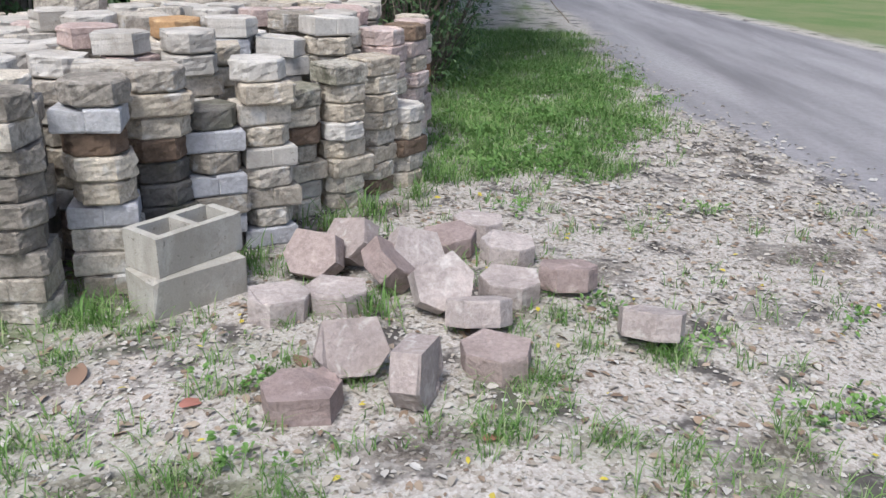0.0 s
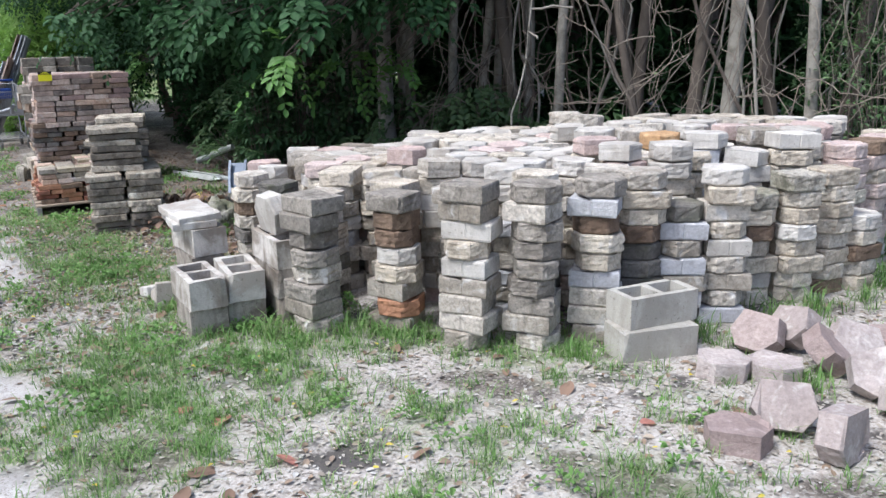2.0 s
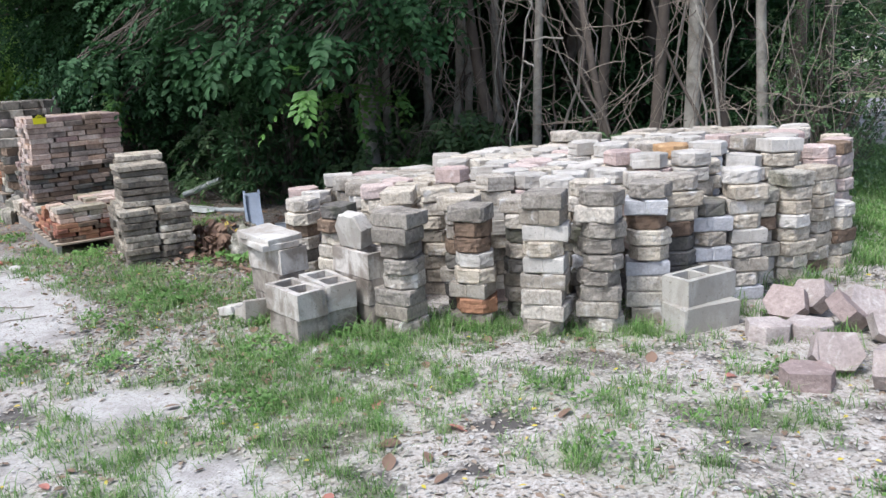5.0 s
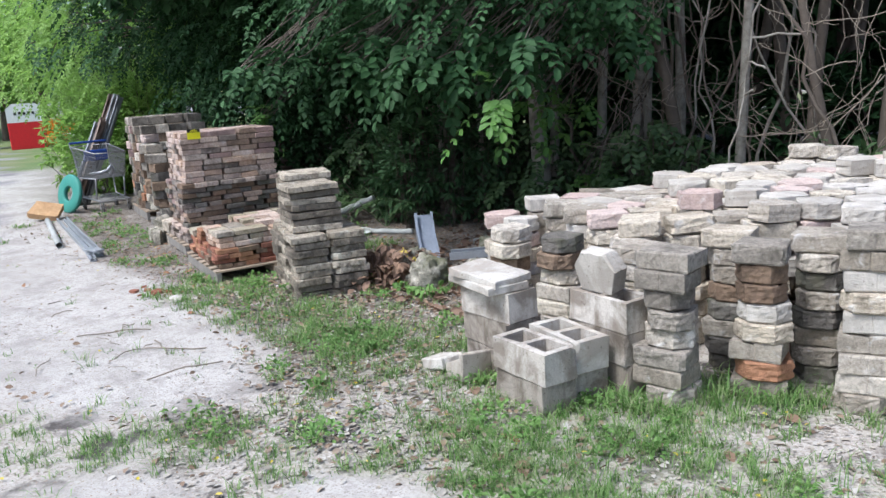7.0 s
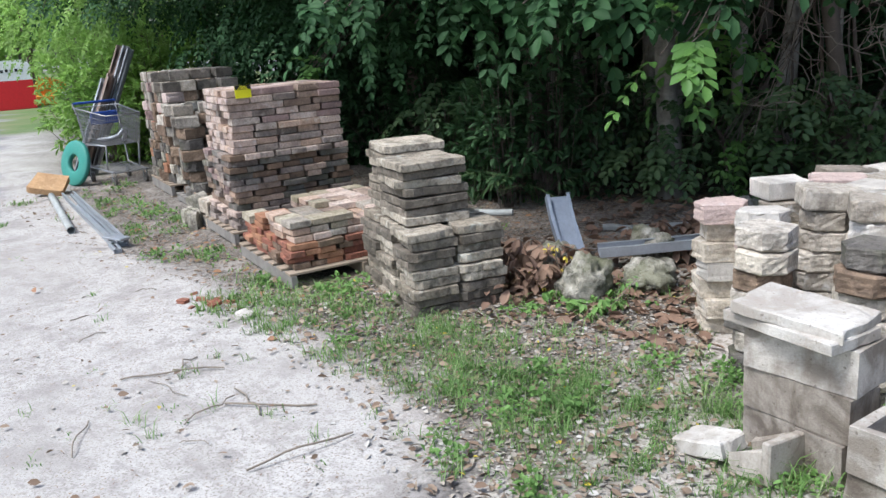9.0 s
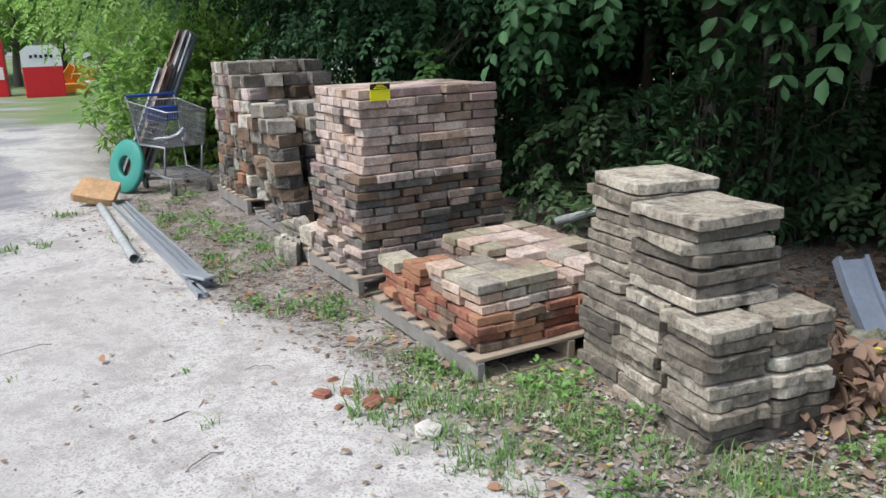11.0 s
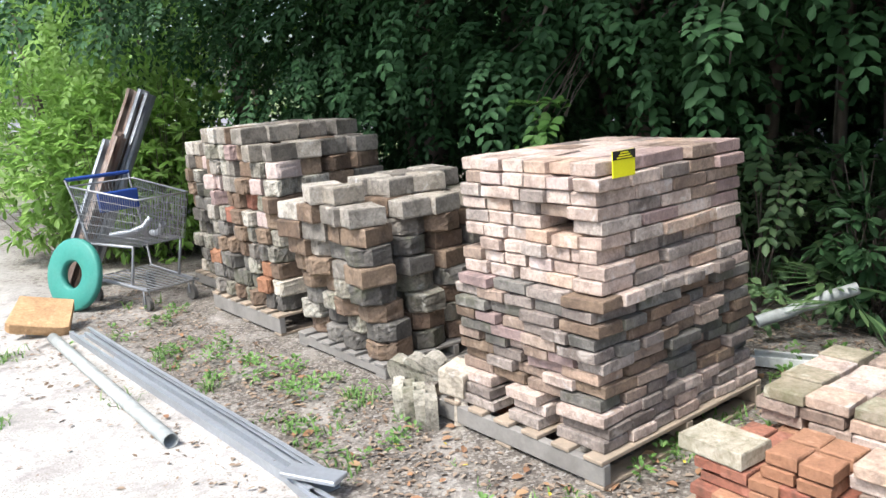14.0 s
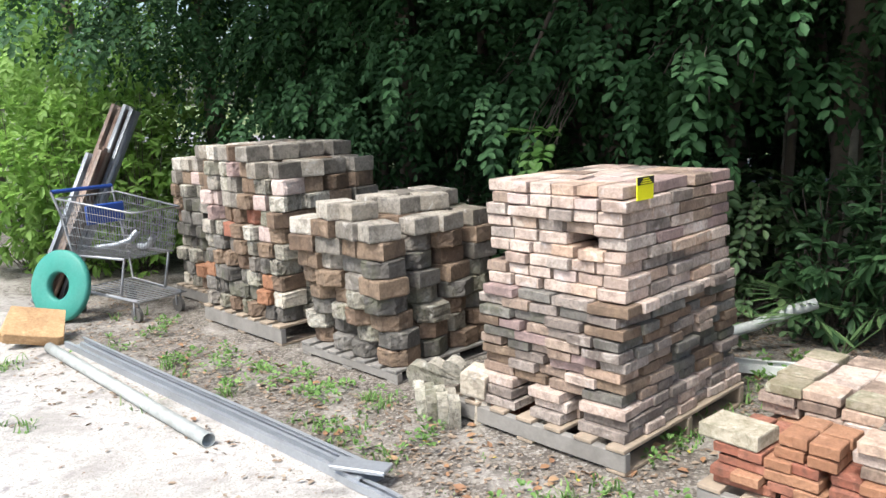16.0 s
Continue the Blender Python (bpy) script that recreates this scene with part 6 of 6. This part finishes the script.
def blades(p, per, h0, h1, spread, mat, label, width=0.004):
    c = np.repeat(p, per, 0) + gr.normal(0, spread, (len(p) * per, 2)) * gr.uniform(0.4, 1.5, (len(p) * per, 1))
    n = len(c)
    h = (h0 + (h1 - h0) * gr.uniform(0, 1, n) ** 1.5 * 1.15) * np.repeat(gr.uniform(0.6, 1.3, len(p)), per)
    a = gr.uniform(0, 2 * math.pi, n)
    bend = gr.uniform(0.25, 1.6, n) * h
    dx, dy = np.cos(a), np.sin(a)
    sx, sy = -dy * width, dx * width
    z = lift(c[:, 0], c[:, 1]) - 0.004
    b0 = np.stack([c[:, 0] - sx, c[:, 1] - sy, z], -1)
    b1 = np.stack([c[:, 0] + sx, c[:, 1] + sy, z], -1)
    m0 = np.stack([c[:, 0] + dx * bend * 0.35 - sx * 0.8, c[:, 1] + dy * bend * 0.35 - sy * 0.8, z + h * 0.65], -1)
    m1 = np.stack([c[:, 0] + dx * bend * 0.35 + sx * 0.8, c[:, 1] + dy * bend * 0.35 + sy * 0.8, z + h * 0.65], -1)
    t = np.stack([c[:, 0] + dx * bend, c[:, 1] + dy * bend, z + h * (1 - 0.25 * gr.uniform(0, 1, n))], -1)
    v = np.stack([b0, b1, m1, m0, t], 1).reshape(-1, 3)
    f = (np.arange(n)[:, None, None] * 5 + np.array([(0, 1, 2), (0, 2, 3), (3, 2, 4)])[None]).reshape(-1, 3)
    thing("grass", Matrix(), label, "grass", kind="stuff", data=mesh_np("grass", v, f, mat))


def turf_w(x, y):
    s, t, d, r = zones(x, y)
    return np.clip(t * 1.25 - 0.12, 0, 1) * np.clip(1 - 1.25 * s, 0, 1) * (1 - r)


blades(free(scatter(50000, -7.5, 2.6, -1.2, 4.2, lambda x, y: (turf_w(x, y) + 0.05 * np.clip(1 - 1.4 * zones(x, y)[0], 0.1, 1)) * np.clip(0.36 + 0.5 * np.clip(-1.6 - x, 0, 1) + 1.2 * wave(x, y, 13.0, 2.2) + 0.9 * wave(x, y, 21.0, 4.1), 0, 1))), 15, 0.014, 0.078, 0.026, M_GRASS, "short green grass tufts among leaf litter", 0.0022)
blades(free(scatter(11000, -0.3, 2.6, 4.0, 12.0, turf_w)), 15, 0.02, 0.095, 0.05, M_GRASS, "thick green grass bank beside the dirt road", 0.0032)
verge_litter = scatter(9000, 0.6, 3.0, 4.0, 11.0, lambda x, y: np.clip(1.1 - turf_w(x, y), 0.15, 1) * (1 - zones(x, y)[3]))
blades(free(scatter(4200, -12.0, -6.0, 2.8, 6.2, lambda x, y: np.clip(wave(x, y, 2.6, 8.0) * 1.6 - 0.1, 0, 1) * (zones(x, y)[2] > 0.4))), 10, 0.02, 0.07, 0.03, M_GRASS, "small green weeds on soil before the pallets", 0.005)
blades(free(scatter(150, -9.6, -4.6, 1.2, 4.4, lambda x, y: 0.2 + 0 * x)), 9, 0.01, 0.028, 0.025, M_GRASS, "sparse grass tufts on the sand and soil", 0.003)
foot = free(scatter(3400, -7.2, -4.4, 1.9, 3.7, lambda x, y: np.clip(1.15 - np.abs(y - 2.95 + 0.28 * (x + 6.2)) / 0.42, 0, 1) * np.clip(0.45 + 0.9 * wave(x, y, 3.4, 5.1) + 0.5 * wave(x, y, 9.0, 1.0), 0, 1)))
blades(foot, 14, 0.02, 0.075, 0.03, M_GRASS, "bright green grass before the pallet and flagstones", 0.0026)
near_pile = np.array([(-2.45, 2.3), (-2.15, 2.4), (-2.35, 2.45), (-0.5, 3.7), (-0.3, 3.95), (-0.1, 4.2), (0.05, 4.5), (-3.3, 2.2), (-3.6, 2.1), (-2.75, 2.1), (0.1, 3.2), (-0.2, 2.75), (-0.75, 3.2), (-1.2, 2.62)])
blades(near_pile + gr.normal(0, 0.02, near_pile.shape), 70, 0.05, 0.13, 0.06, M_GRASS, "long grass tufts at the foot of the block stacks", 0.0035)


def flat_leaves(p, l0, l1, ratio, mat, name, label, z=0.004, tilt=0.28):
    n = len(p)
    a = gr.uniform(0, 2 * math.pi, n)
    c = np.stack([p[:, 0], p[:, 1], lift(p[:, 0], p[:, 1]) + z + gr.uniform(0, 0.006, n)], -1)
    ax = np.stack([np.cos(a), np.sin(a), gr.normal(0, 0.12, n)], -1)
    up = np.stack([gr.normal(0, tilt, n), gr.normal(0, tilt, n), np.ones(n)], -1)
    L = gr.uniform(l0, l1, n)
    thing(name, Matrix(), label, "leaf litter", kind="stuff", data=mesh_np(name, *leaves(c, ax, up, L, L * ratio, 0.16), mat))


def weeds(p, size, label, mat=None):
    """Low broad-leaved weeds, a rosette of small leaves each."""
    c = np.stack([p[:, 0], p[:, 1], lift(p[:, 0], p[:, 1]) + gr.uniform(0.01, 0.05, len(p))], -1)
    up = np.tile(np.array((0, 0, 0.5)), (len(p), 1))
    thing("weeds", Matrix(), label, "weeds", kind="stuff", data=mesh_np("weeds", *whorls(c, up, gr, 9, size, size * 0.6, 0.05, 0.8), mat or M_WEED))


def clumps(n, k, spread, *box):
    """Points in clumps, for weeds that grow in patches."""
    q = scatter(n, *box)
    return free(np.repeat(q, k, 0) + gr.normal(0, spread, (len(q) * k, 2)))


def litter_w(x, y):
    s, t, d, r = zones(x, y)
    return np.clip(1.05 - s * 1.1, 0.03, 1) * np.clip(1 - r, 0.03, 1) * np.clip(1.1 - 0.75 * t, 0.15, 1) * np.clip(1.15 - 0.95 * d * (x > -4.0), 0.3, 1)


flat_leaves(free(scatter(5200, -7.2, -3.0, 1.2, 3.8, litter_w)), 0.012, 0.045, 0.6, M_LITTER, "leaf_litter", "pale tan leaf litter between grass tufts", 0.006, 0.25)
weeds(clumps(34, 11, 0.07, -4.8, -2.6, 1.0, 3.4, lambda x, y: np.clip(1 - zones(x, y)[0], 0, 1)), 0.028, "broad green weeds in grass beside the hollow blocks")
weeds(clumps(70, 6, 0.06, -2.6, 1.8, -0.6, 4.2, lambda x, y: 0.5 + 0 * x), 0.026, "small green weeds among leaf litter")
weeds(clumps(24, 9, 0.07, -7.2, -4.4, 1.9, 4.2, lambda x, y: np.clip(1 - 1.3 * zones(x, y)[0], 0, 1)), 0.03, "broad green weeds before the flagstones")
flat_leaves(free(scatter(420, -11, -6.0, 2.6, 5.6, litter_w)), 0.03, 0.07, 0.55, M_ORLEAF, "leaf_litter", "orange and brown fallen leaves on soil by the pallets", 0.01, 0.5)
weeds(clumps(90, 7, 0.07, -12.0, -7.0, 3.4, 6.0, lambda x, y: np.clip(1 - 1.6 * zones(x, y)[0], 0, 1)), 0.03, "small green weeds on soil by the pallets")
weeds(clumps(260, 10, 0.09, 0.0, 2.2, 4.3, 9.0, lambda x, y: turf_w(x, y)), 0.032, "broad green weeds on the grass bank")
flat_leaves(free(verge_litter), 0.02, 0.06, 0.5, M_LITTER, "leaf_litter", "brown and tan leaf litter between grass bank and road", 0.006, 0.5)
flat_leaves(free(scatter(3600, -7.0, -2.6, 1.0, 4.6, litter_w)), 0.02, 0.055, 0.55, M_BROWNLIT, "leaf_litter", "tan fallen leaves in grass before the flagstones", 0.02, 0.7)
flat_leaves(free(scatter(46000, -4.6, 2.6, -0.9, 4.6, litter_w)), 0.008, 0.028, 0.62, M_LITTER, "leaf_litter", "pale dry leaf litter on sandy ground", 0.001, 0.14)
flat_leaves(free(scatter(8000, -4.6, 2.6, -0.9, 4.6, litter_w)), 0.018, 0.046, 0.6, M_LITTER, "leaf_litter", "larger pale curled leaf litter on sandy ground", 0.002, 0.22)
flat_leaves(free(scatter(4200, -4.6, 2.6, -0.9, 4.6, litter_w)), 0.018, 0.055, 0.5, M_BROWNLIT, "leaf_litter", "curled brown fallen leaves on sandy ground", 0.003, 0.35)
flat_leaves(free(scatter(26000, -12.5, -4.0, 1.8, 7.0, litter_w)), 0.014, 0.045, 0.5, M_BROWNLIT, "leaf_litter", "brown dry leaf litter on soil before the pallets")
flat_leaves(free(scatter(3000, -7.5, -3.6, 3.2, 6.5, lambda x, y: np.clip(0.2 + (x + 5.8) * 0.6, 0, 1))), 0.05, 0.11, 0.5, M_DEADLEAF, "leaf_litter", "brown fallen leaves between flagstones and pile", 0.02, 0.9)
flat_leaves(scatter(24000, -12, -3.0, -0.8, 4.2, lambda x, y: 0.25 + 0.55 * (wave(x, y, 2.3, 9.0) > 0.1)), 0.006, 0.02, 0.3, M_BROWNLIT, "sand_debris", "small dark twigs and leaf scraps on white sand")
flat_leaves(free(scatter(700, -11, 2.4, -0.8, 4.4, litter_w)), 0.022, 0.038, 0.5, M_YLEAF, "leaf_litter", "small yellow fallen leaves on the ground", 0.012)


def dead_leaf(x, y, L, mat, label, curl=0.28):
    a = gr.uniform(0, 6.28)
    ts = np.linspace(0, 1, 7)
    v, f = [], []
    for k, t in enumerate(ts):
        wdt = L * 0.28 * math.sin(math.pi * min(0.97, 0.08 + 0.9 * t)) ** 0.8
        for j, s in enumerate((-1, -0.5, 0, 0.5, 1)):
            v.append(((t - 0.5) * L, s * wdt, 0.012 + curl * wdt * s * s * 0.6 + 0.03 * L * math.sin(5 * t)))
    for k in range(6):
        for j in range(4):
            f.append((k * 5 + j, k * 5 + j + 1, k * 5 + j + 6, k * 5 + j + 5))
    thing("dead_leaf", pose(x, y, 0.0, gr.normal(0, 8), gr.normal(0, 8), math.degrees(a)), label, "leaf", "large dead leaves", data=mesh_np("dead_leaf", np.array(v), np.array(f), mat, True))


for k, q in enumerate(free(scatter(150, -3.6, 2.0, -0.6, 2.6, lambda x, y: 0.4 + 0 * x))):
    dead_leaf(q[0], q[1], gr.uniform(0.06, 0.12), M_REDLEAF if k % 4 == 0 else M_DEADLEAF, "curled brown dead leaf on the ground" if k % 4 else "curled red dead leaf on the ground")
for a, b in [((-2.95, 1.85, 0.01), (-2.4, 1.75, 0.02)), ((-6.6, 1.9, 0.01), (-6.2, 2.2, 0.012)), ((-5.9, 1.9, 0.01), (-5.5, 2.05, 0.01)), ((-5.4, 1.5, 0.01), (-5.2, 1.9, 0.01)), ((-2.2, 1.35, 0.012), (-2.0, 1.3, 0.012))]:
    thing("stick", Matrix(), "thin dry stick lying on the ground", "stick", data=rods("stick", [bent(a, b, 7, 0.03, gr)], 0.0045, M_TWIG, 5))


def dry_plant(x, y, h, n, seed, label, mat=M_DEADLEAF, size=0.10):
    """A withered plant: thin stems hung with curled leaves."""
    r = np.random.default_rng(seed)
    root = thing("dry_plant", pose(x, y, 0), label, "plant", "withered plants")
    c = r.normal(0, 1, (n, 3)) * np.array((0.11, 0.11, 0)) + np.stack([np.zeros(n), np.zeros(n), r.uniform(0.03, h, n)], -1)
    part("stem_mass", rods("stem_mass", [bent((r.normal(0, 0.04), r.normal(0, 0.04), -0.01), q, 5, 0.03, r) for q in c[::3]], 0.003, M_TWIG, 4), None, root)
    part("foliage", mesh_np("foliage", *whorls(c, r.normal(0, 0.5, (n, 3)), r, 5, size, size * 0.5, 0.9, 0.8), mat), None, root)


for k, (x, y, h) in enumerate([(-5.24, 3.78, 0.26), (-5.12, 3.92, 0.22), (-5.32, 3.98, 0.3), (-4.5, 4.95, 0.22), (-4.2, 5.0, 0.25), (-4.75, 4.9, 0.2), (-5.5, 4.4, 0.16)]):
    dry_plant(x, y, h, 34, 800 + k, "withered brown leafy plant between flagstones and rocks")
dry_plant(-5.10, 3.80, 0.34, 8, 820, "small plant with yellow leaves among brown litter", M_YLEAF, 0.032)
dry_plant(-4.98, 3.62, 0.12, 14, 821, "small bright green weed beside a rock", M_WEED, 0.06)
dry_plant(-4.72, 3.68, 0.16, 16, 822, "small bright green weed beside a rock", M_WEED, 0.05)
for k, (x, y, w) in enumerate([(-7.24, 2.90, 0.07), (-7.16, 2.97, 0.05), (-6.99, 2.92, 0.08), (-7.05, 3.02, 0.05), (-6.93, 2.99, 0.06), (-7.30, 3.05, 0.04), (-7.10, 2.84, 0.035)]):
    rest(thing("brick_fragment", pose(0, 0, 0, 8 * (k % 3), 10 * (k % 2), 47 * k), "broken red brick chip lying on sand", "brick rubble", "brick chips", data=block_mesh("straight", k % 5, M_RED, w, w * 0.7, w * 0.45)), x, y, 0.004)
for k, (x, y, w) in enumerate([(-6.64, 2.82, 0.10), (-6.52, 2.90, 0.06), (-6.72, 2.74, 0.05)]):
    rest(thing("stone_fragment", pose(0, 0, 0, 6, 8, 60 * k), "pale broken limestone chip lying on sand", "stone", "pale stone chips", data=block_mesh("rock", k, M_LIGHT, w, w * 0.8, w * 0.35)), x, y, 0.004)
sr = np.random.default_rng(90)
for k in range(16):
    x, y, a, L = sr.uniform(-9.5, -4.6), sr.uniform(0.9, 3.1), sr.uniform(0, 3.1), sr.uniform(0.12, 0.38)
    thing("stick", Matrix(), "thin dry twig lying on white sand", "stick", "fallen twigs", data=rods("stick", [bent((x, y, 0.006), (x + L * math.cos(a), y + L * math.sin(a), 0.008), 7, 0.03, sr)], sr.uniform(0.0018, 0.004), M_TWIG, 5))
